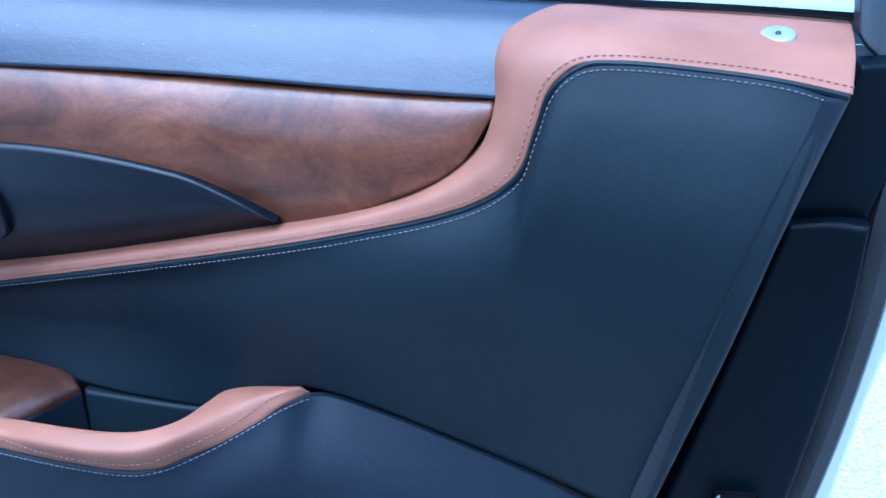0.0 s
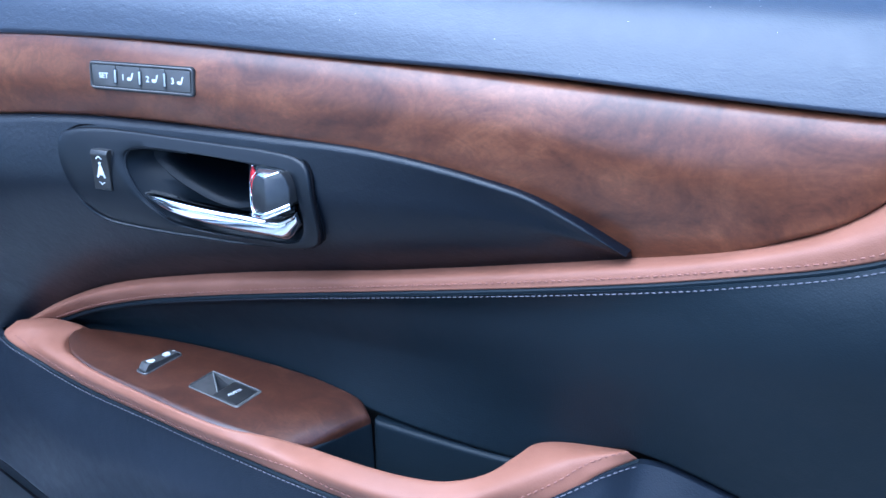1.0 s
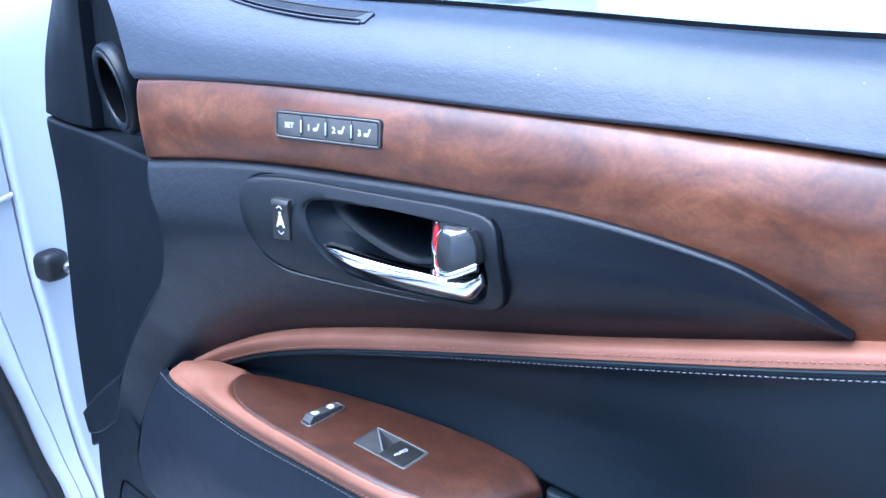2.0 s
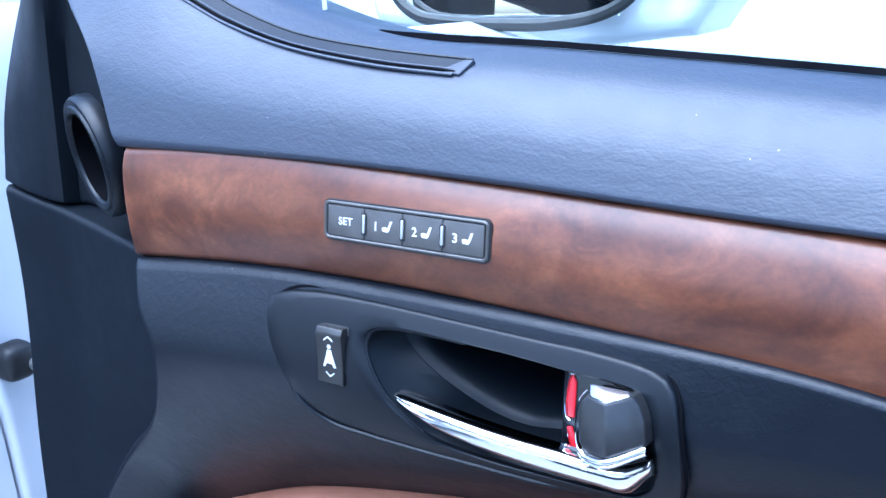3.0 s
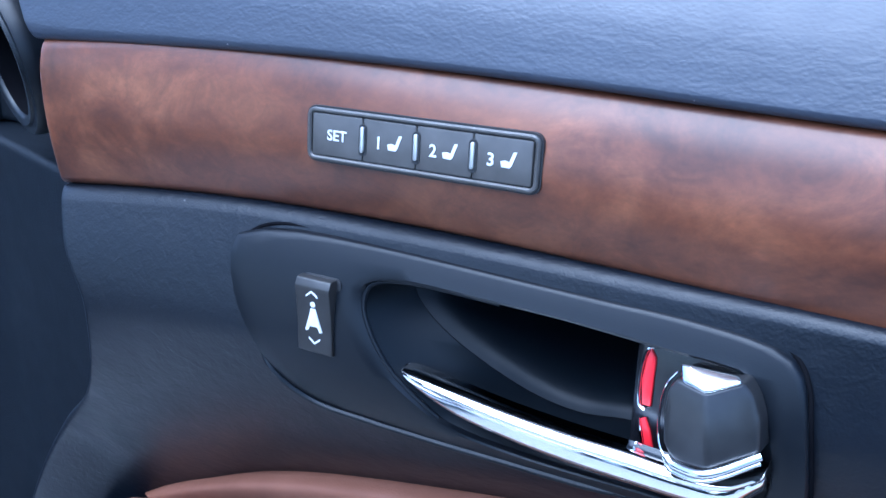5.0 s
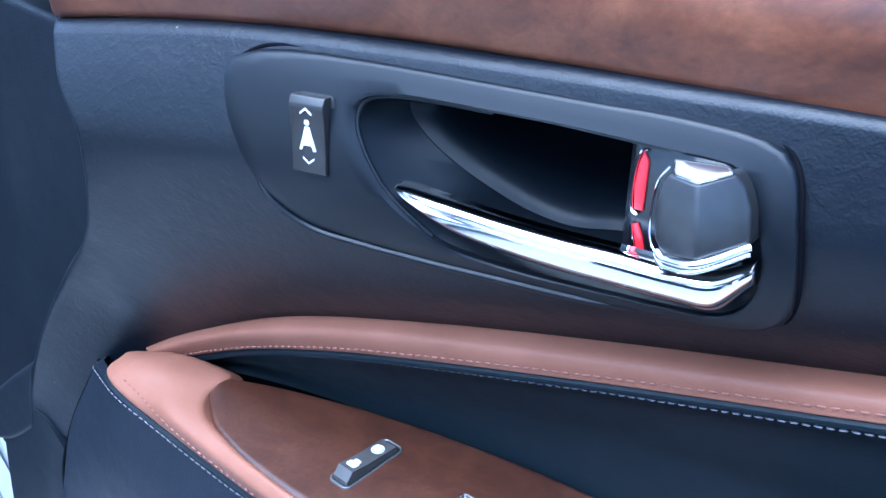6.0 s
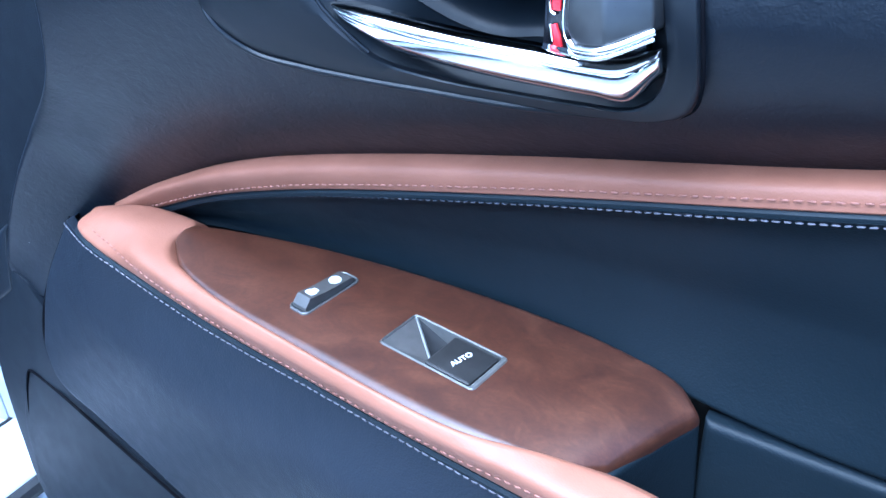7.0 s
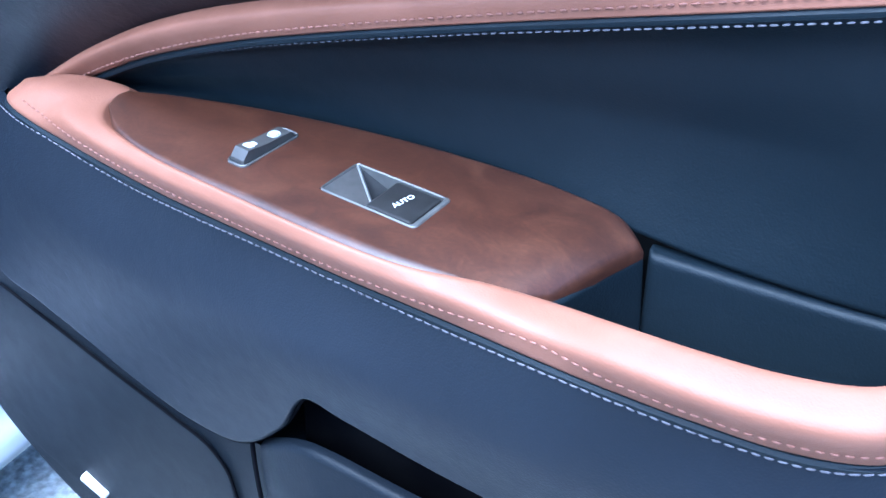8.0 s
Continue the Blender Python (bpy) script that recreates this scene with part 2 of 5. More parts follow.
def rounded(length, n, r, ends):
    """Parts of the way across a panel, closer together at its rounded edges, and how deep each lies below the face."""
    e = [0, 0.06, 0.2, 0.45, 0.8, 1.2]
    s = set(np.linspace(0, 1, n).round(5))
    k = min(r / length, 0.45)
    if ends[0]:
        s |= {round(q * k, 5) for q in e}
    if ends[1]:
        s |= {round(1 - q * k, 5) for q in e}
    s = np.array(sorted(s))
    drop = np.zeros(len(s))
    for flag, dist in ((ends[0], s), (ends[1], 1 - s)):
        if flag:
            q = np.clip(1 - dist / k, 0, 1)
            drop = np.maximum(drop, 1 - np.sqrt(np.maximum(0, 1 - q * q)))
    return s, drop


def panel_grid(curves, n, m, back=(0, 1, 0), r=0.003, ends=(1, 1, 1, 1), bulge=0.0, lean=None, relax=0):
    """The face of a panel that runs along curves (first to last across it), with rounded edges. ends: first curve, last curve, start, finish."""
    cs = [np.array(c, float) for c in curves]
    back = np.array(back, float) / np.linalg.norm(back)
    out = -back if lean is None else np.array(lean, float) / np.linalg.norm(lean)
    same = len({len(c) for c in cs}) == 1
    tt = np.mean([knots(c) for c in cs], axis=0) if same else None
    lu = np.mean([np.linalg.norm(np.diff(c, axis=0), axis=1).sum() for c in cs])
    lv = np.mean([np.linalg.norm(b.mean(0) - a.mean(0)) for a, b in zip(cs, cs[1:])]) * (len(cs) - 1)
    us, du = rounded(lu, n, r, ends[2:])
    vs, dv = rounded(lv, m, r, ends[:2])
    rows = np.array([hermite(c, us, tt) for c in cs])
    if len(cs) == 2:
        g = rows[0][:, None] * (1 - vs)[None, :, None] + rows[1][:, None] * vs[None, :, None]
    else:
        g = np.array([hermite(rows[:, i], vs) for i in range(len(us))])
    if bulge:
        g = g + out * (bulge * np.sin(np.pi * vs) ** 0.8)[None, :, None]
    if relax:
        px, pz = g[:, :, 0].ravel(), g[:, :, 2].ravel() - 0.7
        basis = np.stack([px**i * pz**j for i in range(5) for j in range(4) if i + j < 5], axis=1)
        fit = (basis @ np.linalg.lstsq(basis, g[:, :, 1].ravel(), rcond=None)[0]).reshape(g.shape[:2])
        keep = np.clip(1 - np.minimum(vs, 1 - vs) / relax, 0, 1)[None, :]
        g[:, :, 1] = fit + (g[:, :, 1] - fit) * keep
    drop = 1 - (1 - du)[:, None] * (1 - dv)[None, :]
    return g + back * (r * drop)[:, :, None], back


def panel(name, curves, n, m, material, parent, back=(0, 1, 0), depth=0.012, r=0.003, ends=(1, 1, 1, 1), bulge=0.0, lean=None, hole=None,
          axes=(0, 2), label="", relax=0):
    g, bk = panel_grid(curves, n, m, back, r, ends, bulge, lean, relax)
    nu, nv = g.shape[:2]
    verts = list(g.reshape(-1, 3))
    faces = []
    for i in range(nu - 1):
        for j in range(nv - 1):
            c = (g[i, j] + g[i + 1, j + 1]) / 2
            if hole and inside(hole, c[axes[0]], c[axes[1]]):
                continue
            faces.append((i * nv + j, (i + 1) * nv + j, (i + 1) * nv + j + 1, i * nv + j + 1))
    rim = [i * nv for i in range(nu)] + [(nu - 1) * nv + j for j in range(1, nv)] + [i * nv + nv - 1 for i in range(nu - 2, -1, -1)] + [j for j in range(nv - 2, 0, -1)]
    base = len(verts)
    verts += [verts[i] + bk * depth for i in rim]
    k = len(rim)
    faces += [(rim[i], rim[(i + 1) % k], base + (i + 1) % k, base + i) for i in range(k)]
    return part(name, verts, faces, material, parent, label), g


def along(g, v, lift=0.0, toward=(0, -1, 0.4)):
    """A line along a panel's face at the part v across it, raised a little."""
    d = np.linalg.norm(np.diff(g, axis=1), axis=2).mean(0)
    t = np.r_[0, np.cumsum(d)] / d.sum()
    j = int(np.clip(np.searchsorted(t, v) - 1, 0, g.shape[1] - 2))
    f = (v - t[j]) / (t[j + 1] - t[j])
    to = np.array(toward, float) / np.linalg.norm(toward)
    return g[:, j] * (1 - f) + g[:, j + 1] * f + to * lift


def edge_line(g, dist, last=True, lift=0.0, toward=(0, -1, 0.4)):
    """A line on a panel's face that keeps a distance from its last (or first) edge, raised a little."""
    h = g[:, ::-1] if last else g
    to = np.array(toward, float) / np.linalg.norm(toward)
    out = []
    for row in h:
        t = np.r_[0, np.cumsum(np.linalg.norm(np.diff(row, axis=0), axis=1))]
        d = min(dist, 0.45 * t[-1])
        out.append([np.interp(d, t, row[:, k]) for k in range(3)])
    return np.array(out) + to * lift


def cord(name, line, radius, material, parent, sides=8, label="", n=160):
    """A round cord along a line."""
    line = hermite(line, np.linspace(0, 1, n))
    tan = np.gradient(line, axis=0)
    tan /= np.linalg.norm(tan, axis=1)[:, None]
    ref = np.array([0, -1, 0.3])
    a = np.cross(tan, ref)
    a /= np.linalg.norm(a, axis=1)[:, None]
    b = np.cross(tan, a)
    verts, faces = [], []
    for i in range(n):
        for s in range(sides):
            q = 2 * math.pi * s / sides
            verts.append(line[i] + radius * (math.cos(q) * a[i] + math.sin(q) * b[i]))
    for i in range(n - 1):
        for s in range(sides):
            faces.append((i * sides + s, i * sides + (s + 1) % sides, (i + 1) * sides + (s + 1) % sides, (i + 1) * sides + s))
    faces += [tuple(range(sides)), tuple((n - 1) * sides + s for s in range(sides))]
    return part(name, verts, faces, material, parent, label)


def stitching(name, line, material, parent, pitch=0.0046, size=(0.0038, 0.0009, 0.0005), slant=0.0, label="", toward=(0, -1, 0.4)):
    """A row of thread stitches along a line, each a small raised pillow."""
    line = np.asarray(line)
    length = np.linalg.norm(np.diff(line, axis=0), axis=1).sum()
    count = int(length / pitch)
    pts = hermite(line, (np.arange(count) + 0.5) / count)
    tan = np.gradient(pts, axis=0)
    to = np.array(toward, float) / np.linalg.norm(toward)
    rng = random.Random(5)
    verts, faces = [], []
    for p, t in zip(pts, tan):
        t = t / np.linalg.norm(t)
        w = np.cross(t, to)
        w /= np.linalg.norm(w)
        a = slant + rng.uniform(-0.09, 0.09)
        t, w = t * math.cos(a) + w * math.sin(a), w * math.cos(a) - t * math.sin(a)
        u = np.cross(w, t)
        u = u if u @ to > 0 else -u
        l, h, k = size[0] / 2 * rng.uniform(0.88, 1.08), size[1] / 2, size[2]
        o = len(verts)
        verts += [p - t * l - u * k, p - t * l * 0.55 + w * h, p - t * l * 0.55 - w * h, p + t * l * 0.55 + w * h, p + t * l * 0.55 - w * h, p + t * l - u * k,
                  p - t * l * 0.5 + u * k, p + t * l * 0.5 + u * k]
        faces += [(o, o + 1, o + 6), (o, o + 6, o + 2), (o + 1, o + 3, o + 7, o + 6), (o + 2, o + 6, o + 7, o + 4), (o + 3, o + 5, o + 7), (o + 5, o + 4, o + 7)]
    return tagged(part(name, verts, faces, material, parent, label, sharp=70), label=label, kind="stuff")


class Seat:
    """A local frame on a face: a to the right, b up the face, c out of it."""

    def __init__(self, origin, right, up):
        self.o = np.array(origin, float)
        self.x = np.array(right, float) / np.linalg.norm(right)
        u = np.array(up, float)
        u = u - self.x * (u @ self.x)
        self.u = u / np.linalg.norm(u)
        self.n = np.cross(self.x, self.u)

    def __call__(self, a, b, c=0.0):
        return self.o + a * self.x + b * self.u + c * self.n


def rrect(cx, cy, w, h, r, steps=5):
    out = []
    for sx, sy, a0 in ((1, 1, 0), (-1, 1, 90), (-1, -1, 180), (1, -1, 270)):
        for s in range(steps + 1):
            a = radians(a0 + 90 * s / steps)
            out.append((cx + sx * (w / 2 - r) + r * math.cos(a), cy + sy * (h / 2 - r) + r * math.sin(a)))
    return out


def inset(poly, d):
    p = np.array(poly, float)
    c = p.mean(0)
    a, b = np.roll(p, 1, 0) - p, np.roll(p, -1, 0) - p
    e1 = np.c_[-(p - np.roll(p, 1, 0))[:, 1], (p - np.roll(p, 1, 0))[:, 0]]
    e2 = np.c_[-(np.roll(p, -1, 0) - p)[:, 1], (np.roll(p, -1, 0) - p)[:, 0]]
    e1 /= np.maximum(np.linalg.norm(e1, axis=1), 1e-9)[:, None]
    e2 /= np.maximum(np.linalg.norm(e2, axis=1), 1e-9)[:, None]
    q = e1 + e2
    q /= np.maximum(np.linalg.norm(q, axis=1), 1e-9)[:, None]
    area = 0.5 * np.sum(p[:, 0] * np.roll(p[:, 1], -1) - np.roll(p[:, 0], -1) * p[:, 1])
    return [tuple(v) for v in p + (d if area > 0 else -d) * q]


def slab(name, outline, c0, c1, seat, material, parent, edge=0.0006, label="", dome=0.0):
    """A plate with the given outline that stands from c0 to c1 on a seat, its upper edge rounded."""
    loops = [(outline, c0), (outline, c1 - edge)]
    if edge:
        loops += [(inset(outline, edge * 0.3), c1 - edge * 0.3), (inset(outline, edge), c1)]
    if dome:
        loops += [(inset(outline, edge + dome * 1.2), c1 + dome * 0.6), (inset(outline, edge + dome * 3), c1 + dome)]
    verts, faces, k = [], [], len(outline)
    for loop, c in loops:
        verts += [seat(a, b, c) for a, b in loop]
    for q in range(len(loops) - 1):
        faces += [(q * k + i, q * k + (i + 1) % k, (q + 1) * k + (i + 1) % k, (q + 1) * k + i) for i in range(k)]
    faces += [tuple(range(k)), tuple((len(loops) - 1) * k + i for i in range(k))]
    return part(name, verts, faces, material, parent, label, sharp=35)


def collar(name, outer, inner, c0, c1, seat, material, parent, edge=0.0006, label="", floor=None):
    """A frame between two outlines of equal count, standing from c0 to c1; floor: how deep its inner wall goes."""
    k = len(outer)
    low = c0 if floor is None else floor
    loops = [(outer, c0), (outer, c1 - edge), (inset(outer, edge), c1), (inset(inner, -edge), c1), (inner, c1 - edge), (inner, low)]
    verts, faces = [], []
    for loop, c in loops:
        verts += [seat(a, b, c) for a, b in loop]
    for q in range(len(loops) - 1):
        faces += [(q * k + i, q * k + (i + 1) % k, (q + 1) * k + (i + 1) % k, (q + 1) * k + i) for i in range(k)]
    return part(name, verts, faces, material, parent, label, sharp=35)


def lettering(name, text, size, seat, a, b, c, material, parent, turn=0.0, squeeze=1.0):
    """Printed characters, lying on a seat."""
    cu = bpy.data.curves.new(name, "FONT")
    cu.body, cu.size, cu.extrude, cu.offset = text, size, 0.00006, size * 0.018
    cu.align_x, cu.align_y = "CENTER", "CENTER"
    cu.resolution_u = 3
    tmp = new("lettering_source", cu)
    me = bpy.data.meshes.new_from_object(tmp.evaluated_get(bpy.context.evaluated_depsgraph_get()))
    bpy.data.objects.remove(tmp)
    ct, st = math.cos(radians(turn)), math.sin(radians(turn))
    for v in me.vertices:
        x, y = v.co.x * squeeze, v.co.y
        v.co = seat(a + x * ct - y * st, b + x * st + y * ct, c + v.co.z)
    me.materials.clear()
    me.materials.append(material)
    return adopt(new(name, me), parent)


def box(name, lo, hi, material, parent, bevel=0.004, label="", turn=None):
    bm = bmesh.new()
    bmesh.ops.create_cube(bm, size=1)
    for v in bm.verts:
        v.co = Vector([lo[i] + (v.co[i] + 0.5) * (hi[i] - lo[i]) for i in range(3)])
    if bevel:
        bmesh.ops.bevel(bm, geom=bm.edges[:], offset=bevel, segments=3, affect="EDGES", profile=0.6)
    if turn:
        bmesh.ops.transform(bm, matrix=turn, verts=bm.verts)
    me = bpy.data.meshes.new(name)
    bm.to_mesh(me)
    bm.free()
    me.materials.append(material)
    me.shade_smooth()
    me.set_sharp_from_angle(angle=radians(50))
    return tagged(adopt(new(name, me), parent), label=label)


def lathe(name, profile, centre, axis, material, parent, n=48, label="", squash=(1, 1)):
    """A turned shape: rows of radius and height along an axis."""
    ax = Vector(axis).normalized()
    side = ax.cross(Vector((0, 0, 1)))
    side = side.normalized() if side.length > 0.1 else Vector((1, 0, 0))
    up = side.cross(ax)
    verts, faces = [], []
    for r, h in profile:
        for s in range(n):
            q = 2 * math.pi * s / n
            verts.append(Vector(centre) + side * (r * squash[0] * math.cos(q)) + up * (r * squash[1] * math.sin(q)) + ax * h)
    for i in range(len(profile) - 1):
        faces += [(i * n + s, i * n + (s + 1) % n, (i + 1) * n + (s + 1) % n, (i + 1) * n + s) for s in range(n)]
    return part(name, verts, faces, material, parent, label)


# ---------------------------------------------------------------- ground
gv, gf = [], []
G = [-400, -60, -12, -5, -3, -2, -1, 0, 1, 2, 3, 5, 12, 60, 400]
for gy in G:
    for gx in G:
        gv.append((gx, gy + 0.6, 0.0))
for i in range(len(G) - 1):
    for j in range(len(G) - 1):
        a = i * len(G) + j
        gf.append((a, a + 1, a + 1 + len(G), a + len(G)))
ground = part("ground", gv, gf, CONCRETE, None, smooth=False)
tagged(ground, "pale pebbled concrete ground beside the parked car", "ground", kind="structure")

# Unseen wall, added so the door's upright faces mirror something dark
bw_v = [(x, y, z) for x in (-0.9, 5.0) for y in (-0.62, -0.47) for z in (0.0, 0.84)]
back_wall = part("added_dark_wall", bw_v, [(0, 1, 3, 2), (4, 6, 7, 5), (0, 4, 5, 1), (2, 3, 7, 6), (1, 5, 7, 3), (0, 2, 6, 4)], WALLS, None, smooth=False)
tagged(back_wall, "unseen low dark wall added to darken the door's reflections", "wall", kind="structure")

# ---------------------------------------------------------------- car body beside the open door
body = tagged(new("car"), "white car with its front door opening, pillar and sill", "car")
body.location = (-1.3, 0.4, 0.0)

jamb_in = [(-1.24, 0.755, 0.90), (-1.24, 0.775, 0.80), (-1.24, 0.795, 0.70), (-1.24, 0.806, 0.622), (-1.24, 0.812, 0.573), (-1.24, 0.832, 0.497), (-1.24, 0.848, 0.432), (-1.24, 0.858, 0.379), (-1.235, 0.866, 0.334), (-1.22, 0.872, 0.29), (-1.220, 0.878, 0.190)]
jamb_fold = [(-1.218, 0.79, 0.905), (-1.218, 0.80, 0.80), (-1.218, 0.808, 0.72), (-1.218, 0.813, 0.671), (-1.218, 0.833, 0.572), (-1.218, 0.848, 0.487), (-1.218, 0.860, 0.43), (-1.218, 0.868, 0.398), (-1.215, 0.878, 0.339), (-1.20, 0.884, 0.285), (-1.200, 0.890, 0.190)]
jamb_out = [(-1.207, 0.830, 0.905), (-1.207, 0.862, 0.85), (-1.207, 0.866, 0.775), (-1.207, 0.868, 0.70), (-1.207, 0.870, 0.623), (-1.207, 0.877, 0.556), (-1.207, 0.882, 0.456), (-1.207, 0.887, 0.40), (-1.204, 0.893, 0.34), (-1.19, 0.898, 0.28), (-1.190, 0.904, 0.190)]
pillar_in = [(-1.197, 0.60, 0.945), (-1.196, 0.76, 0.935), (-1.195, 0.825, 0.919), (-1.195, 0.856, 0.895), (-1.195, 0.868, 0.847), (-1.195, 0.870, 0.775), (-1.195, 0.872, 0.70), (-1.195, 0.874, 0.623), (-1.195, 0.881, 0.556), (-1.195, 0.886, 0.456), (-1.195, 0.891, 0.40), (-1.192, 0.897, 0.34), (-1.18, 0.902, 0.275), (-1.180, 0.908, 0.190)]
pillar_out = [(-1.25, 0.60, 1.02), (-1.245, 0.80, 1.015), (-1.24, 0.95, 1.01), (-1.235, 1.06, 1.0), (-1.23, 1.06, 0.96), (-1.228, 1.06, 0.91), (-1.226, 1.06, 0.80), (-1.222, 1.06, 0.68), (-1.218, 1.06, 0.58), (-1.214, 1.06, 0.48), (-1.20, 1.06, 0.40), (-1.18, 1.06, 0.32), (-1.15, 1.06, 0.24), (-1.14, 1.06, 0.19)]
panel("door_jamb", [jamb_in, jamb_fold], 50, 8, PAINT, body, back=(-1, 0, 0), depth=0.05, r=0.006, bulge=0.004, lean=(1, 0, 0), label="white painted jamb flange")
panel("jamb_recess", [jamb_fold, jamb_out], 50, 8, PAINT, body, back=(-1, 0, 0), depth=0.05, r=0.004, ends=(0, 0, 1, 1), label="white painted jamb recess")
panel("hinge_pillar", [pillar_in, pillar_out], 60, 12, PAINT, body, back=(-1, 0, 0), depth=0.05, r=0.007, bulge=0.006, lean=(1, 0, 0), label="white painted hinge pillar")
panel("kick_trim", [shift(jamb_in, -0.03, -0.36), shift(jamb_in, -0.022, -0.010)], 40, 10, KICK, body, back=(-1, 0, 0), depth=0.03, r=0.004, bulge=0.006, lean=(1, 0, 0), label="grey footwell side trim")
cord("jamb_rib", [(-1.214, 0.812, 0.728), (-1.209, 0.84, 0.733), (-1.204, 0.868, 0.741)], 0.0035, PAINT, body, n=20)
cord("pillar_joint", [(-1.197, 0.885, 0.598), (-1.200, 0.905, 0.598), (-1.203, 0.93, 0.599)], 0.0025, PAINT, body, n=16)
cord("door_seal", shift(jamb_in, -0.012, -0.008), 0.010, BLACK, body, n=80, label="black rubber door seal")
# sill along the opening
sill_a = [(-1.36, y, 0.235) for y in (1.06, 0.6, 0.0, -0.6, -1.0)]
sill_b = [(-1.24, y, 0.225) for y in (1.06, 0.6, 0.0, -0.6, -1.0)]
sill_c = [(-1.13, y, 0.185) for y in (1.06, 0.6, 0.0, -0.6, -1.0)]
panel("sill", [sill_a, sill_b, sill_c], 30, 10, PAINT, body, back=(0, 0, -1), depth=0.03, r=0.006)
panel("rocker", [[(-1.125, y, 0.160) for y in (1.06, 0.6, 0.0, -0.6, -1.0)], [(-1.105, y, 0.115) for y in (1.06, 0.6, 0.0, -0.6, -1.0)],
                 [(-1.14, y, 0.06) for y in (1.06, 0.6, 0.0, -0.6, -1.0)]], 30, 10, PAINT, body, back=(-1, 0, 0), depth=0.04, r=0.005)
cord("sill_seal", [(-1.128, 1.05, 0.172), (-1.124, 0.3, 0.172), (-1.128, -1.0, 0.172)], 0.011, BLACK, body, n=30, label="black rubber sill seal")
cord("sill_joint", [(-1.20, 1.05, 0.2130), (-1.20, 0.3, 0.2130), (-1.20, -1.0, 0.2130)], 0.0022, BLACK, body, n=30)
box("cabin_floor", (-2.6, -1.1, 0.17), (-1.37, 1.4, 0.21), CARPET, body)
box("cabin_firewall", (-2.6, 1.15, 0.21), (-1.26, 1.3, 1.0), CARPET, body)
# Unseen dark box, added to keep light from the left off the jamb
box("dashboard", (-2.55, 0.60, 0.50), (-1.275, 1.15, 0.94), CARPET, body, bevel=0.04)
box("cabin_side", (-2.75, -1.1, 0.12), (-2.61, 1.4, 0.92), CARPET, body)
box("roof", (-2.5, -1.6, 1.42), (-1.46, 0.10, 1.46), PAINT, body, bevel=0.015)
cord("windscreen_pillar", [(-1.26, 1.02, 0.98), (-1.33, 0.66, 1.20), (-1.40, 0.35, 1.36), (-1.47, 0.08, 1.44)], 0.03, PAINT, body, n=24)
box("front_wing", (-1.32, 1.07, 0.14), (-1.17, 2.6, 0.92), PAINT, body, bevel=0.04)
# Unseen white flank, added to brighten what the trim mirrors on the left
flank = ((-1.045, 0.93), (-1.015, 0.72), (-1.02, 0.45), (-1.06, 0.22))
panel("rear_door", [[(x, y, z) for y in (-1.06, -1.5, -2.1, -2.6)] for x, z in flank], 24, 16, PAINT, body, back=(-1, 0, 0), depth=0.06, r=0.01, label="white painted rear door")
box("underbody", (-2.6, -1.0, 0.0), (-1.36, 2.4, 0.24), BLACK, body, bevel=0.02)
lathe("rubber_stop", [(0.0, 0.016), (0.012, 0.016), (0.018, 0.012), (0.021, 0.004), (0.022, -0.006)], (-1.213, 0.822, 0.759), (1, 0, 0), BLACK, body, n=28,
      label="round black rubber door stop")
check = box("door_check", (-1.205, 0.874, 0.620), (-1.168, 0.912, 0.660), BLACK, body, bevel=0.013, label="black door check strap bracket")
lathe("pin", [(0, 0.006), (0.006, 0.006), (0.008, 0.003), (0.008, -0.01)], (-1.166, 0.905, 0.636), (1, -0.3, 0), STEEL, check, n=16)

# ---------------------------------------------------------------- the door
door = tagged(new("vehicle_door"), "open car door with black leather, tan piping and burl wood", "car door")
door.location = (-0.35, 0.85, 0.12)

# lines of the trim, front of the car to its rear
WOOD_TOP = [(-0.762, 0.729, 0.926), (-0.7, 0.733, 0.93), (-0.63, 0.737, 0.93), (-0.55, 0.742, 0.927), (-0.45, 0.748, 0.921), (-0.35, 0.754, 0.9152), (-0.25, 0.76, 0.9075),
            (-0.15, 0.766, 0.9), (-0.07, 0.771, 0.894), (-0.03, 0.773, 0.892), (-0.004, 0.774, 0.891)]
WOOD_LOW = [(-0.771, 0.738, 0.856), (-0.71, 0.74, 0.861), (-0.633, 0.743, 0.864), (-0.552, 0.745, 0.864), (-0.45, 0.746, 0.8595), (-0.35, 0.749, 0.851), (-0.25, 0.756, 0.832),
            (-0.168, 0.776, 0.786), (-0.075, 0.764, 0.82), (-0.03, 0.768, 0.845), (-0.0045, 0.772, 0.884)]
PIPE_TOP = [(-0.803, 0.786, 0.632), (-0.755, 0.785, 0.6585), (-0.7, 0.784, 0.6827), (-0.63, 0.783, 0.704), (-0.5, 0.78, 0.731), (-0.36, 0.777, 0.7545), (-0.22, 0.774, 0.782),
            (-0.128, 0.773, 0.802), (-0.0595, 0.772, 0.827), (-0.018, 0.772, 0.856), (-0.004, 0.773, 0.89), (-0.0043, 0.785, 0.925), (0.004, 0.8, 0.942), (0.034, 0.822, 0.953),
            (0.1, 0.831, 0.949), (0.18, 0.836, 0.944), (0.246, 0.84, 0.938)]
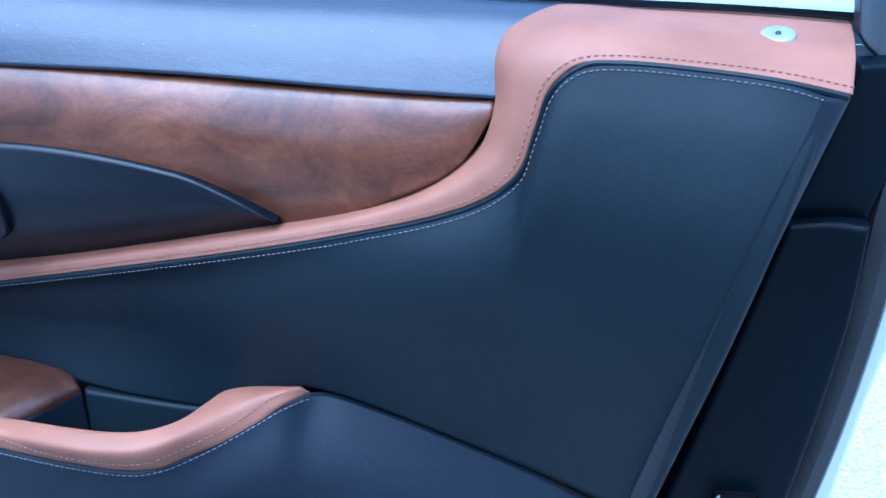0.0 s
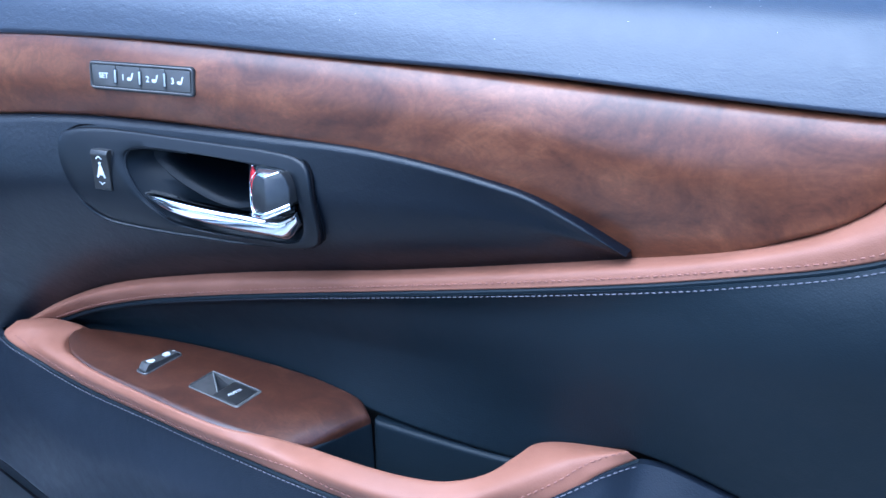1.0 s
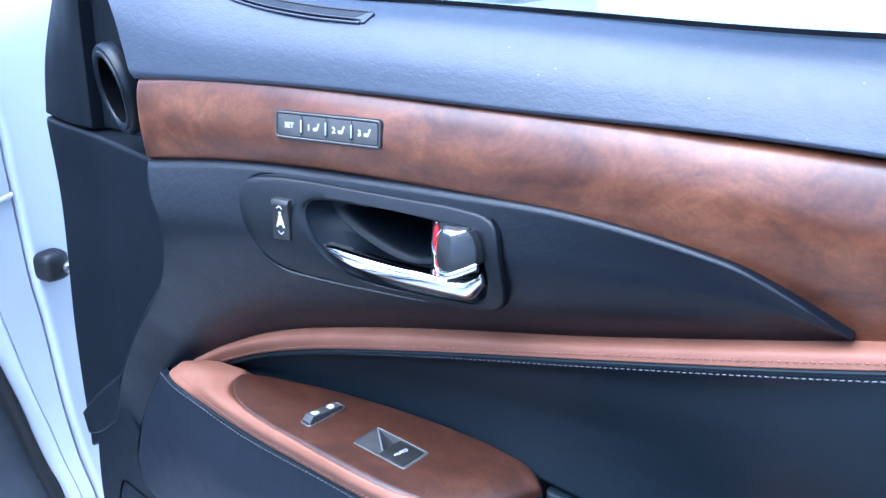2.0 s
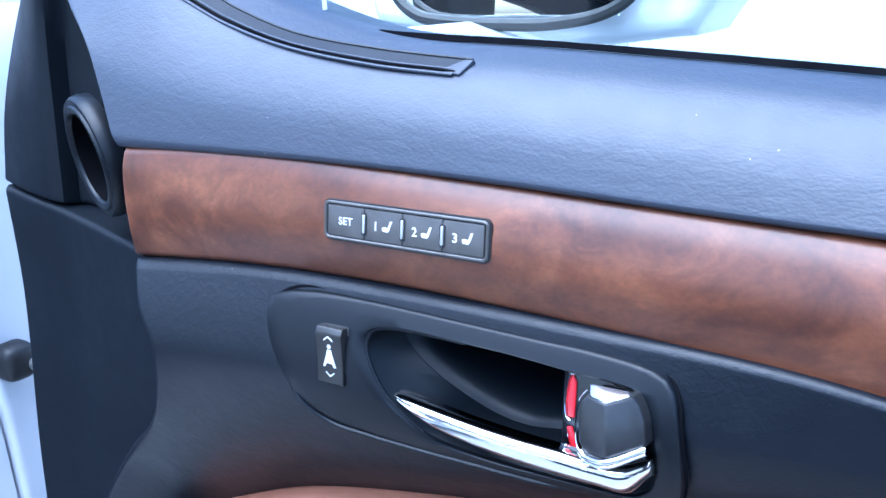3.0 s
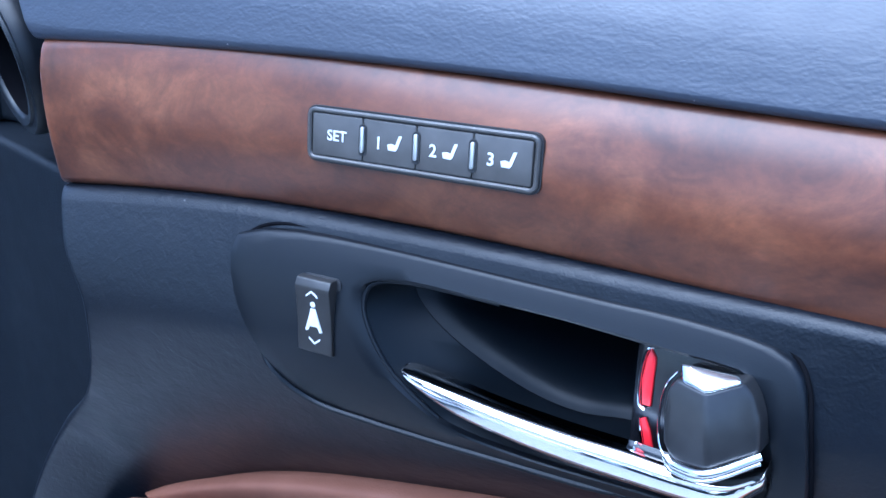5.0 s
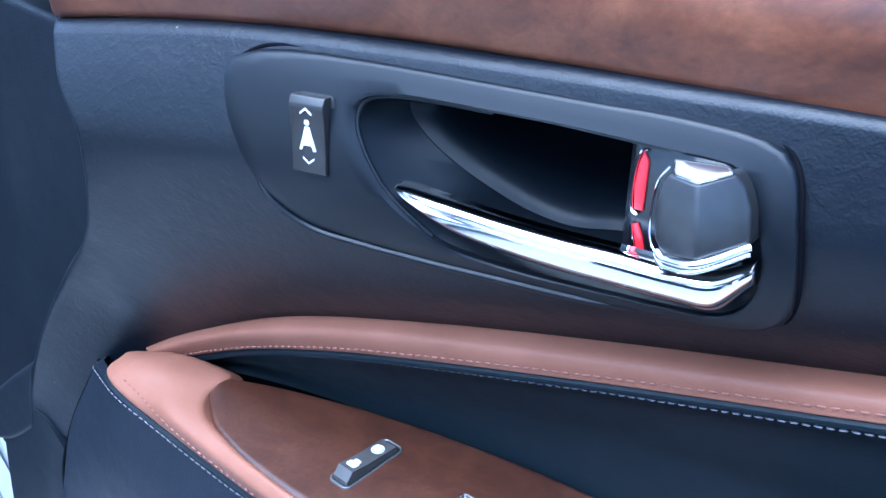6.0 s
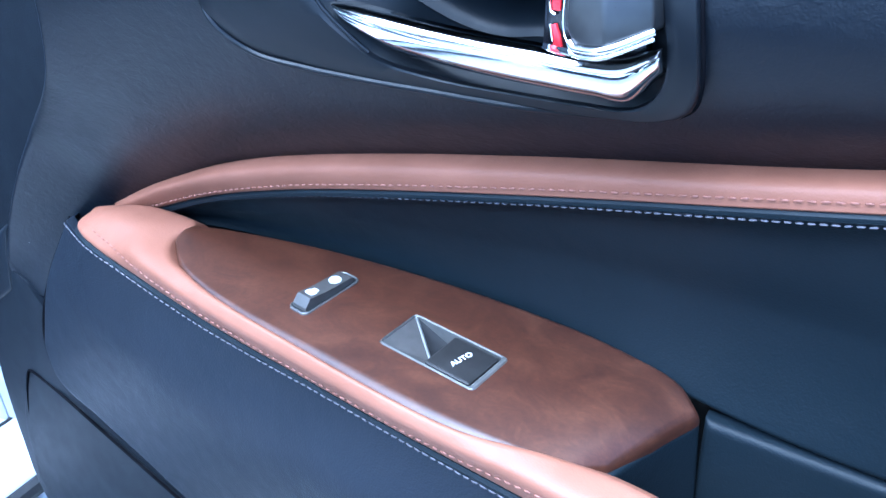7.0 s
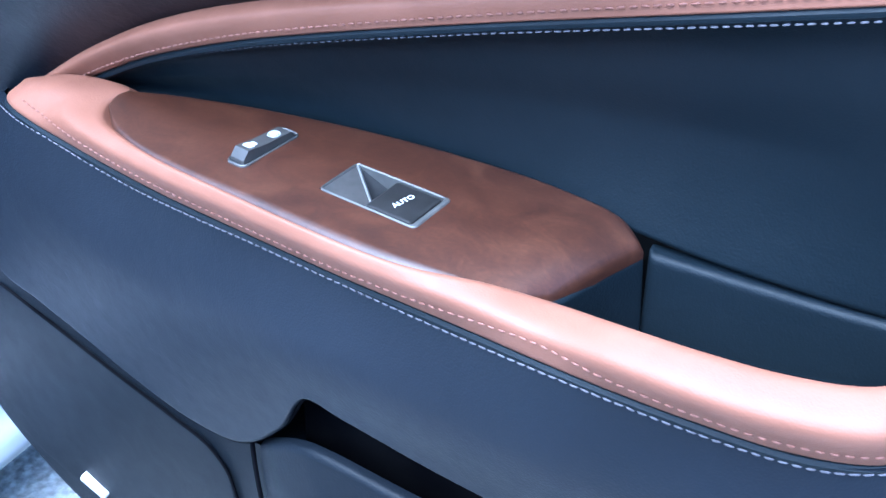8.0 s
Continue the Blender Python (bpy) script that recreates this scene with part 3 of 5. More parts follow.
PIPE_LOW = [(-0.785, 0.79, 0.627), (-0.72, 0.786, 0.6552), (-0.6718, 0.782, 0.672), (-0.6095, 0.777, 0.6895), (-0.4897, 0.77, 0.7158), (-0.355, 0.762, 0.7425),
            (-0.216, 0.756, 0.77), (-0.1165, 0.752, 0.7925), (-0.0245, 0.749, 0.819), (0.016, 0.747, 0.846), (0.03, 0.746, 0.882), (0.0402, 0.747, 0.9105),
            (0.0577, 0.748, 0.926), (0.082, 0.749, 0.9292), (0.13, 0.75, 0.9258), (0.19, 0.75, 0.9182), (0.236, 0.752, 0.908)]

# core that closes the gaps behind the trim
core_hi = [(-0.80, 0.86, 0.985), (-0.6, 0.86, 0.975), (-0.1, 0.88, 0.94), (0.245, 0.88, 0.92)]
core_lo = [(-0.93, 0.86, 0.2), (-0.6, 0.86, 0.16), (-0.1, 0.88, 0.16), (0.10, 0.88, 0.2)]
panel("door_core", [core_hi, core_lo], 20, 10, BLACK, door, depth=0.05)
skin_hi = [(-1.03, 0.985, 1.0), (-0.6, 0.99, 0.975), (-0.1, 1.0, 0.945), (0.31, 1.0, 0.925)]
skin_lo = [(-1.03, 0.985, 0.2), (-0.6, 0.99, 0.16), (-0.1, 1.0, 0.16), (0.2, 1.0, 0.2)]
skin_mid = [(-1.03, 1.02, 0.6), (-0.6, 1.04, 0.58), (-0.1, 1.05, 0.55), (0.26, 1.04, 0.55)]
panel("outer_skin", [skin_hi, skin_mid, skin_lo], 30, 14, PAINT, door, back=(0, -1, 0), depth=0.05, label="white painted outer door panel")

# upper trim roll
belt_line = [(-0.900, 0.812, 1.080), (-0.76, 0.812, 1.040), (-0.68, 0.802, 1.012), (-0.60, 0.794, 0.993), (-0.50, 0.800, 0.986), (-0.40, 0.808, 0.979), (-0.25, 0.820, 0.967), (-0.09, 0.833, 0.960), (0.05, 0.838, 0.952)]
roll_1 = [(-0.858, 0.776, 1.026), (-0.76, 0.775, 1.018), (-0.68, 0.770, 0.996), (-0.60, 0.768, 0.982), (-0.50, 0.774, 0.976), (-0.40, 0.782, 0.969), (-0.25, 0.794, 0.958), (-0.09, 0.806, 0.949), (0.05, 0.812, 0.942)]
roll_2 = [(-0.800, 0.746, 0.985), (-0.75, 0.744, 0.975), (-0.68, 0.745, 0.965), (-0.60, 0.748, 0.959), (-0.50, 0.754, 0.954), (-0.40, 0.762, 0.948), (-0.25, 0.773, 0.937), (-0.09, 0.785, 0.927), (0.05, 0.79, 0.92)]
roll_3 = [(-0.766, 0.73, 0.9285), (-0.74, 0.731, 0.929), (-0.68, 0.733, 0.93), (-0.6, 0.737, 0.9297), (-0.5, 0.743, 0.9258), (-0.4, 0.749, 0.92), (-0.25, 0.758, 0.913),
          (-0.09, 0.768, 0.9), (0.05, 0.775, 0.892)]
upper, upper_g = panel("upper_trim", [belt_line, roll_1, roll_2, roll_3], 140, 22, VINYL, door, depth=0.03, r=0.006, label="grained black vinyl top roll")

# wood inlay
WOOD_MID = [(-0.765, 0.7305, 0.888), (-0.7, 0.7305, 0.892), (-0.63, 0.733, 0.894), (-0.55, 0.734, 0.893), (-0.45, 0.739, 0.888), (-0.35, 0.744, 0.883), (-0.25, 0.749, 0.876),
            (-0.15, 0.755, 0.856), (-0.07, 0.763, 0.858), (-0.03, 0.767, 0.868), (-0.004, 0.772, 0.887)]
wood, wood_g = panel("wood_inlay", [shift(WOOD_TOP, 0, 0.004, 0.003), [(a[0] * 0.7 + b[0] * 0.3, a[1] * 0.55 + b[1] * 0.45, a[2] * 0.7 + b[2] * 0.3) for a, b in zip(WOOD_TOP, WOOD_MID)], WOOD_MID, WOOD_LOW], 150, 16, WOOD, door, depth=0.014, r=0.0045, label="brown burl wood inlay strip")

# soft panel round the handle
K1 = [(-0.765, 0.731, 0.8565), (-0.711, 0.734, 0.8615), (-0.64, 0.737, 0.8649), (-0.558, 0.739, 0.8648), (-0.453, 0.74, 0.862), (-0.352, 0.742, 0.8565),
      (-0.2531, 0.746, 0.8378), (-0.2156, 0.75, 0.8208), (-0.178, 0.755, 0.7975)]
K2 = [(-0.738, 0.715, 0.806), (-0.695, 0.718, 0.807), (-0.627, 0.723, 0.809), (-0.548, 0.728, 0.811), (-0.449, 0.734, 0.8125), (-0.35, 0.742, 0.814), (-0.25, 0.751, 0.812), (-0.214, 0.755, 0.807), (-0.178, 0.760, 0.7970)]
K3 = [(-0.76, 0.727, 0.752), (-0.72, 0.737, 0.748), (-0.64, 0.746, 0.752), (-0.55, 0.746, 0.763), (-0.45, 0.747, 0.776), (-0.35, 0.752, 0.786), (-0.25, 0.76, 0.793),
      (-0.214, 0.764, 0.796), (-0.178, 0.767, 0.795)]
K4 = [(-0.830, 0.756, 0.693), (-0.772, 0.785, 0.655), (-0.68, 0.784, 0.692), (-0.58, 0.782, 0.716), (-0.47, 0.779, 0.737), (-0.36, 0.777, 0.755), (-0.25, 0.775, 0.776), (-0.214, 0.774, 0.783), (-0.178, 0.774, 0.7905)]
K5 = [(-0.862, 0.760, 0.655), (-0.803, 0.787, 0.636)] + [(x, 0.825, z - 0.05) for x, y, z in K4[2:]]
K6 = [(-0.892, 0.763, 0.610), (-0.833, 0.783, 0.600)] + [(x, 0.835, z - 0.08) for x, y, z in K4[2:]]
K7 = [(-0.920, 0.767, 0.556), (-0.865, 0.772, 0.546)] + [(x, 0.845, z - 0.11) for x, y, z in K4[2:]]
CUP = [(-0.5771, 0.8369), (-0.5754, 0.8417), (-0.570, 0.8447), (-0.5571, 0.8462), (-0.537, 0.846), (-0.5178, 0.8452), (-0.4951, 0.8443), (-0.4735, 0.8427), (-0.453, 0.841), (-0.4337, 0.8401),
       (-0.426, 0.8383), (-0.4206, 0.8327), (-0.4172, 0.8215), (-0.4148, 0.8093), (-0.4156, 0.7971), (-0.420, 0.788), (-0.4289, 0.7815), (-0.4392, 0.7803), (-0.4829, 0.7810), (-0.5065, 0.782),
       (-0.5308, 0.7855), (-0.5428, 0.7895), (-0.5517, 0.7971), (-0.5598, 0.8048), (-0.5647, 0.8104), (-0.571, 0.8203), (-0.5762, 0.8313)]
BEZEL = [(-0.6385, 0.8555), (-0.625, 0.8574), (-0.6075, 0.8582), (-0.582, 0.8578), (-0.556, 0.8569), (-0.519, 0.8553), (-0.496, 0.8543), (-0.475, 0.8534), (-0.455, 0.8528), (-0.435, 0.8512),
         (-0.4225, 0.8495), (-0.414, 0.8466), (-0.4092, 0.8419), (-0.4066, 0.8335), (-0.4038, 0.8150), (-0.4026, 0.7990), (-0.4036, 0.7895), (-0.4074, 0.7823), (-0.4148, 0.7780), (-0.428, 0.7752),
         (-0.447, 0.7746), (-0.495, 0.7750), (-0.5205, 0.7757), (-0.547, 0.7762), (-0.575, 0.7778), (-0.5915, 0.7795), (-0.606, 0.7828), (-0.6175, 0.7885), (-0.6225, 0.7940), (-0.631, 0.8077),
         (-0.638, 0.8220), (-0.643, 0.8357), (-0.6452, 0.8470), (-0.6440, 0.8524)]
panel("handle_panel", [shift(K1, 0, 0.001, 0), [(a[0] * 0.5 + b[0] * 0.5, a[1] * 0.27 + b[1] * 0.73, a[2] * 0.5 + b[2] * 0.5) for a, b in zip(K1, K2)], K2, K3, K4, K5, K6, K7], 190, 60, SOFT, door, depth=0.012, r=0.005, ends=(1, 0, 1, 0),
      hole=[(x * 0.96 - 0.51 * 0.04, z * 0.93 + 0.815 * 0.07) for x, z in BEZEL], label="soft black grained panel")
# tan piping band that sweeps up to the rear cap
BAND_MID = []
for p, q in zip(PIPE_TOP, PIPE_LOW):
    w = math.dist(p, q)
    cap = min(1.0, max(0.0, (w - 0.03) / 0.04))
    BAND_MID.append(((p[0] + q[0]) / 2, (p[1] + q[1]) / 2 - (0.15 - 0.05 * cap) * w - 0.002 * (1 - cap), (p[2] + q[2]) / 2 + (0.16 - 0.11 * cap) * w))
band, band_g = panel("tan_band", [PIPE_TOP, BAND_MID, PIPE_LOW], 230, 16, TAN, door, depth=0.02, r=0.003, label="tan leather band with stitched seam")
stitching("band_stitches", edge_line(band_g, 0.0068, True, 0.0012), THREAD_T, door, pitch=0.0052, size=(0.0040, 0.0010, 0.0006), label="russet thread stitches")
cord("seam_cord", [tuple(p) for p in (along(band_g, 0.995)[::6] + np.array([0, 0.0006, -0.0024]))], 0.0029, LEATHER, door, n=260)

# black leather panel under the band
MID_TOP = shift(PIPE_LOW, 0.002, 0.0, -0.003)
MID_LOW = [(-0.772, 0.800, 0.622), (-0.735, 0.806, 0.622), (-0.69, 0.810, 0.622), (-0.64, 0.811, 0.622), (-0.55, 0.808, 0.622), (-0.46, 0.797, 0.620), (-0.395, 0.782, 0.616), (-0.32, 0.779, 0.607),
           (-0.24, 0.780, 0.606), (-0.19, 0.779, 0.632), (-0.165, 0.778, 0.634), (-0.12, 0.777, 0.624), (-0.07, 0.776, 0.609), (-0.02, 0.774, 0.591), (0.035, 0.770, 0.573), (0.085, 0.764, 0.556), (0.130, 0.756, 0.540)]
MX = np.array(sorted([p[0] for p in MID_TOP] + [-0.425, -0.395, -0.285, -0.245, -0.19, -0.165]))
MID_TOP = restation(MID_TOP, MX)
MID_LOW = restation(MID_LOW, np.interp(MX, [-0.783, -0.70, -0.03, 0.238], [-0.772, -0.70, -0.03, 0.130]))
MID_R, MID_A, MID_B = [], [], []
for p, q in zip(MID_TOP, MID_LOW):
    rear = min(1.0, max(0.0, (p[0] + 0.30) / 0.40))
    rear = rear * rear * (3 - 2 * rear)
    for row, f, out in ((MID_R, 0.12, 0.021), (MID_A, 0.32, 0.037), (MID_B, 0.65, 0.021)):
        row.append((p[0] * (1 - f) + q[0] * f - 0.1 * out * rear, p[1] * (1 - f) + q[1] * f - out * rear + 0.009 * (1 - rear), p[2] * (1 - f) + q[2] * f))
for row in (MID_TOP, MID_R, MID_A, MID_B, MID_LOW):
    row[-1] = (row[-1][0] - 0.012, row[-1][1], row[-1][2])
mid, mid_g = panel("leather_panel", [MID_TOP, MID_R, MID_A, MID_B, MID_LOW], 200, 30, LEATHER, door, depth=0.05, r=0.006, ends=(0, 1, 0, 1), label="black leather centre panel", relax=0.5)
stitching("panel_stitches", edge_line(mid_g, 0.0030, False, 0.0011), THREAD_W, door, label="pale grey thread stitches")

# armrest roll in tan leather
ARM_IN = [(-0.8035, 0.7785, 0.6345), (-0.77, 0.783, 0.641), (-0.738, 0.784, 0.641), (-0.722, 0.78, 0.64), (-0.7245, 0.764, 0.637), (-0.717, 0.751, 0.635), (-0.7, 0.742, 0.634),
          (-0.66, 0.728, 0.633), (-0.6, 0.715, 0.632), (-0.53, 0.7015, 0.631), (-0.485, 0.697, 0.63), (-0.4475, 0.706, 0.6255), (-0.4177, 0.712, 0.62), (-0.3807, 0.697, 0.6295),
          (-0.3458, 0.69, 0.633), (-0.314, 0.6915, 0.632), (-0.286, 0.698, 0.632), (-0.264, 0.717, 0.6325), (-0.2515, 0.744, 0.6347), (-0.244, 0.764, 0.6348),
          (-0.225, 0.774, 0.635), (-0.178, 0.778, 0.637)]
ARM_OUT = [(-0.8095, 0.7745, 0.6310), (-0.814, 0.763, 0.6265), (-0.799, 0.753, 0.6255), (-0.7815, 0.749, 0.6222), (-0.766, 0.747, 0.619), (-0.7465, 0.745, 0.6153),
           (-0.7205, 0.742, 0.6105), (-0.6665, 0.734, 0.6048), (-0.602, 0.724, 0.602), (-0.533, 0.712, 0.601), (-0.4848, 0.7035, 0.602), (-0.4446, 0.697, 0.602),
           (-0.4115, 0.692, 0.6015), (-0.3778, 0.689, 0.6), (-0.3435, 0.687, 0.599), (-0.3095, 0.688, 0.5972), (-0.2775, 0.694, 0.5985), (-0.2517, 0.708, 0.6055),
           (-0.2276, 0.723, 0.611), (-0.2069, 0.737, 0.6194), (-0.1893, 0.75, 0.631), (-0.168, 0.772, 0.636)]
ARM_MID = []
for i, (p, q) in enumerate(zip(ARM_IN, ARM_OUT)):
    rear = min(1.0, max(0.0, (p[0] + 0.47) / 0.12)) * min(1.0, max(0.0, (-0.17 - p[0]) / 0.07))
    k = (0.007 + 0.008 * rear) * min(1.0, 0.25 + 0.3 * i)
    ARM_MID.append(((p[0] + q[0]) / 2, (p[1] + q[1]) / 2 - k, (p[2] + q[2]) / 2 + (0.006 + 0.002 * rear) * min(1.0, 0.3 + 0.35 * i)))
arm, arm_g = panel("armrest_roll", [ARM_IN, ARM_MID, ARM_OUT], 220, 18, TAN, door, back=(0, 0.75, -0.66), depth=0.012, r=0.003, label="tan leather armrest roll")
stitching("armrest_stitches", edge_line(arm_g[arm_g[:, -1, 0] > -0.802], 0.0140, True, 0.0007), THREAD_T, door, pitch=0.0052, size=(0.0040, 0.0010, 0.0006), label="russet thread stitches")
cord("armrest_cord", [tuple(p) for p in (along(arm_g, 0.995)[::6] + np.array([0, 0.0006, -0.0026]))], 0.0028, LEATHER, door, n=240)

# wood switch plate on the armrest
PLATE_WALL = [(-0.7245, 0.7795, 0.639), (-0.69, 0.790, 0.638), (-0.63, 0.800, 0.636), (-0.55, 0.803, 0.634), (-0.475, 0.800, 0.6305), (-0.435, 0.794, 0.628), (-0.410, 0.787, 0.625), (-0.3955, 0.776, 0.6185)]
PLATE_OUT = [(-0.7250, 0.765, 0.6365), (-0.700, 0.744, 0.6335), (-0.655, 0.728, 0.631), (-0.580, 0.713, 0.6302), (-0.510, 0.701, 0.6288), (-0.470, 0.700, 0.6258), (-0.440, 0.706, 0.6200), (-0.4215, 0.724, 0.6125)]
PLATE_MID = [((p[0] + q[0]) / 2, (p[1] + q[1]) / 2, (p[2] + q[2]) / 2 + 0.0022) for p, q in zip(PLATE_WALL, PLATE_OUT)]
SW = Seat((-0.5222, 0.7452, 0.6325), (0.0585, -0.0102, -0.0021), (0.0051, 0.0292, 0.0015))
well = [tuple(SW(a, b)[:2]) for a, b in rrect(0, 0, 0.0605, 0.0295, 0.002)]
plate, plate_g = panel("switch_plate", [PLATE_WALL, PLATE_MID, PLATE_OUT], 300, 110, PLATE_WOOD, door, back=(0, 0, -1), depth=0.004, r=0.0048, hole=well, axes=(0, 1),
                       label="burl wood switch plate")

# grab pocket behind the armrest
pk_top = [(-0.4200, 0.722, 0.6105), (-0.4085, 0.75, 0.6105), (-0.3945, 0.778, 0.6115)]
pk_bot = [(-0.418, 0.728, 0.545), (-0.405, 0.75, 0.545), (-0.390, 0.772, 0.545)]
panel("pocket_front_wall", [pk_top, pk_bot], 12, 10, LEATHER, door, back=(-1, 0, 0), depth=0.01, r=0.003, label="black leather pocket wall")
pw_top = [(-0.394, 0.777, 0.6125), (-0.34, 0.777, 0.608), (-0.29, 0.777, 0.605), (-0.25, 0.776, 0.606), (-0.20, 0.774, 0.615)]
pw_bot = [(-0.394, 0.772, 0.54), (-0.34, 0.772, 0.54), (-0.29, 0.772, 0.54), (-0.25, 0.772, 0.54), (-0.20, 0.772, 0.545)]
panel("pocket_back_wall", [pw_top, pw_bot], 26, 10, LEATHER, door, depth=0.006, r=0.004, label="black leather pocket wall")
panel("pocket_floor", [[(-0.43, 0.79, 0.543), (-0.19, 0.79, 0.543)], [(-0.43, 0.70, 0.543), (-0.19, 0.70, 0.543)]], 6, 6, BLACK, door, back=(0, 0, -1), depth=0.006)

# lower leather pad
PAD_T = [(-0.8319, 0.769, 0.6181), (-0.807, 0.756, 0.6175), (-0.78, 0.75, 0.615), (-0.7225, 0.744, 0.602), (-0.6646, 0.735, 0.5965), (-0.6017, 0.725, 0.5958),
         (-0.5329, 0.713, 0.5949), (-0.4574, 0.7, 0.5944), (-0.3974, 0.691, 0.5943), (-0.3487, 0.688, 0.5919), (-0.3047, 0.689, 0.5899), (-0.2728, 0.696, 0.5935),
         (-0.2433, 0.713, 0.6023), (-0.2131, 0.734, 0.6134), (-0.1846, 0.753, 0.6271), (-0.163, 0.774, 0.631), (-0.093, 0.775, 0.614), (-0.019, 0.773, 0.588),
         (0.053, 0.768, 0.563), (0.125, 0.756, 0.536)]
PAD_T = [(x, y, z + (0.0035 if x < -0.18 else 0.0)) for x, y, z in PAD_T]
PAD_M_RAW = [(-0.856, 0.757, 0.572), (-0.834, 0.748, 0.560), (-0.797, 0.742, 0.560), (-0.745, 0.733, 0.548), (-0.69, 0.724, 0.535), (-0.63, 0.715, 0.525), (-0.56, 0.704, 0.52), (-0.48, 0.693, 0.515), (-0.41, 0.686, 0.512), (-0.35, 0.684, 0.512), (-0.305, 0.685, 0.512), (-0.27, 0.688, 0.515),
         (-0.24, 0.698, 0.525), (-0.21, 0.712, 0.538), (-0.175, 0.728, 0.545), (-0.15, 0.742, 0.545), (-0.08, 0.752, 0.537), (-0.01, 0.753, 0.525), (0.05, 0.752, 0.508), (0.115, 0.750, 0.49)]
PAD_B = [(-0.875, 0.753, 0.518), (-0.863, 0.749, 0.485), (-0.821, 0.744, 0.47), (-0.778, 0.74, 0.454), (-0.7285, 0.735, 0.4355), (-0.68, 0.731, 0.422), (-0.636, 0.727, 0.424),
         (-0.592, 0.718, 0.463), (-0.5615, 0.707, 0.5085), (-0.5335, 0.704, 0.5065), (-0.4735, 0.702, 0.494), (-0.4125, 0.7, 0.486), (-0.351, 0.702, 0.479),
         (-0.3, 0.709, 0.447), (-0.25, 0.711, 0.445), (-0.2, 0.715, 0.443), (-0.12, 0.722, 0.44), (-0.04, 0.73, 0.436), (0.03, 0.737, 0.43), (0.1, 0.745, 0.42)]
PAD_M = [(x, y, z + 0.032 * min(1.0, max(0.0, (x + 0.66) / 0.08)) * min(1.0, max(0.0, (0.0 - x) / 0.25))) for x, y, z in PAD_M_RAW]

PX = np.array(sorted([p[0] for p in PAD_B] + [-0.272, -0.230, -0.184, -0.163]))
PAD_T = restation(PAD_T, np.interp(PX, [-0.873, -0.70, 0.0, 0.10], [-0.832, -0.70, 0.0, 0.125]))
PAD_M = restation(PAD_M, np.interp(PX, [-0.873, -0.70, 0.0, 0.10], [-0.856, -0.70, 0.0, 0.115]))
PAD_B = restation(PAD_B, PX)
pad, pad_g = panel("lower_pad", [PAD_T, PAD_M, PAD_B], 220, 30, PADDED, door, depth=0.007, r=0.006, ends=(0, 1, 1, 1), label="black leather lower pad")
cord("pad_shadow_gap", [(x - 0.003, y + 0.006, z - 0.002) for x, y, z in [PAD_T[0], PAD_M[0]] + PAD_B[:9]], 0.0016, VOID, door, n=80)
stitching("pad_stitches", edge_line(pad_g[pad_g[:, 0, 0] < -0.166], 0.0021, False, 0.0011), THREAD_W, door, pitch=0.0052, size=(0.0046, 0.0010, 0.0005), label="pale grey thread stitches")

# hard lower trim, speaker cover and map pocket
LOW_A = [(-0.976, 0.777, 0.515), (-0.94, 0.772, 0.545), (-0.902, 0.766, 0.560), (-0.868, 0.763, 0.528), (-0.80, 0.755, 0.470), (-0.725, 0.748, 0.436), (-0.67, 0.744, 0.418), (-0.63, 0.741, 0.414), (-0.59, 0.740, 0.412)]
LOW_B = [(-0.980, 0.772, 0.43), (-0.94, 0.766, 0.43), (-0.90, 0.760, 0.42), (-0.86, 0.757, 0.41), (-0.80, 0.753, 0.39), (-0.73, 0.748, 0.37), (-0.67, 0.744, 0.36), (-0.63, 0.740, 0.355), (-0.59, 0.74, 0.35)]
LOW_C = [(-0.972, 0.770, 0.335), (-0.960, 0.768, 0.295), (-0.930, 0.766, 0.255), (-0.888, 0.765, 0.213), (-0.825, 0.762, 0.176), (-0.75, 0.76, 0.158), (-0.69, 0.758, 0.15), (-0.64, 0.756, 0.145), (-0.59, 0.756, 0.145)]
panel("lower_trim", [LOW_A, LOW_B, LOW_C], 60, 24, CHARCOAL, door, depth=0.05, r=0.008, ends=(0, 1, 1, 1), label="hard black lower trim")
SP_A = [(-0.922, 0.762, 0.462), (-0.895, 0.759, 0.462), (-0.835, 0.752, 0.446), (-0.770, 0.746, 0.424), (-0.712, 0.7415, 0.404), (-0.682, 0.7395, 0.392), (-0.667, 0.739, 0.372)]
SP_B = [(-0.952, 0.765, 0.405), (-0.91, 0.759, 0.40), (-0.85, 0.753, 0.385), (-0.785, 0.748, 0.365), (-0.72, 0.744, 0.345), (-0.685, 0.741, 0.335), (-0.664, 0.740, 0.33)]
SP_C = [(-0.958, 0.765, 0.335), (-0.925, 0.762, 0.285), (-0.86, 0.759, 0.245), (-0.80, 0.757, 0.21), (-0.73, 0.754, 0.19), (-0.67, 0.752, 0.185), (-0.652, 0.751, 0.19)]
panel("speaker_cover", [shift(SP_A, 0, 0.002), shift(SP_B, 0, 0.0015), SP_C], 50, 20, CHARCOAL, door, depth=0.012, r=0.002, label="smooth black speaker cover")
cord("speaker_seam", [(x, y + 0.0015, z + 0.002) for x, y, z in [(-0.957, 0.767, 0.36)] + SP_A + [(-0.663, 0.740, 0.34)]], 0.0011, VOID, door, n=80)
# Flat black sheet: stands in for the shade inside the pocket
slot_hi = [(-0.60, 0.755, 0.50), (-0.3, 0.755, 0.48), (0.1, 0.765, 0.45)]
slot_lo = [(-0.62, 0.755, 0.16), (-0.3, 0.755, 0.16), (0.07, 0.765, 0.18)]
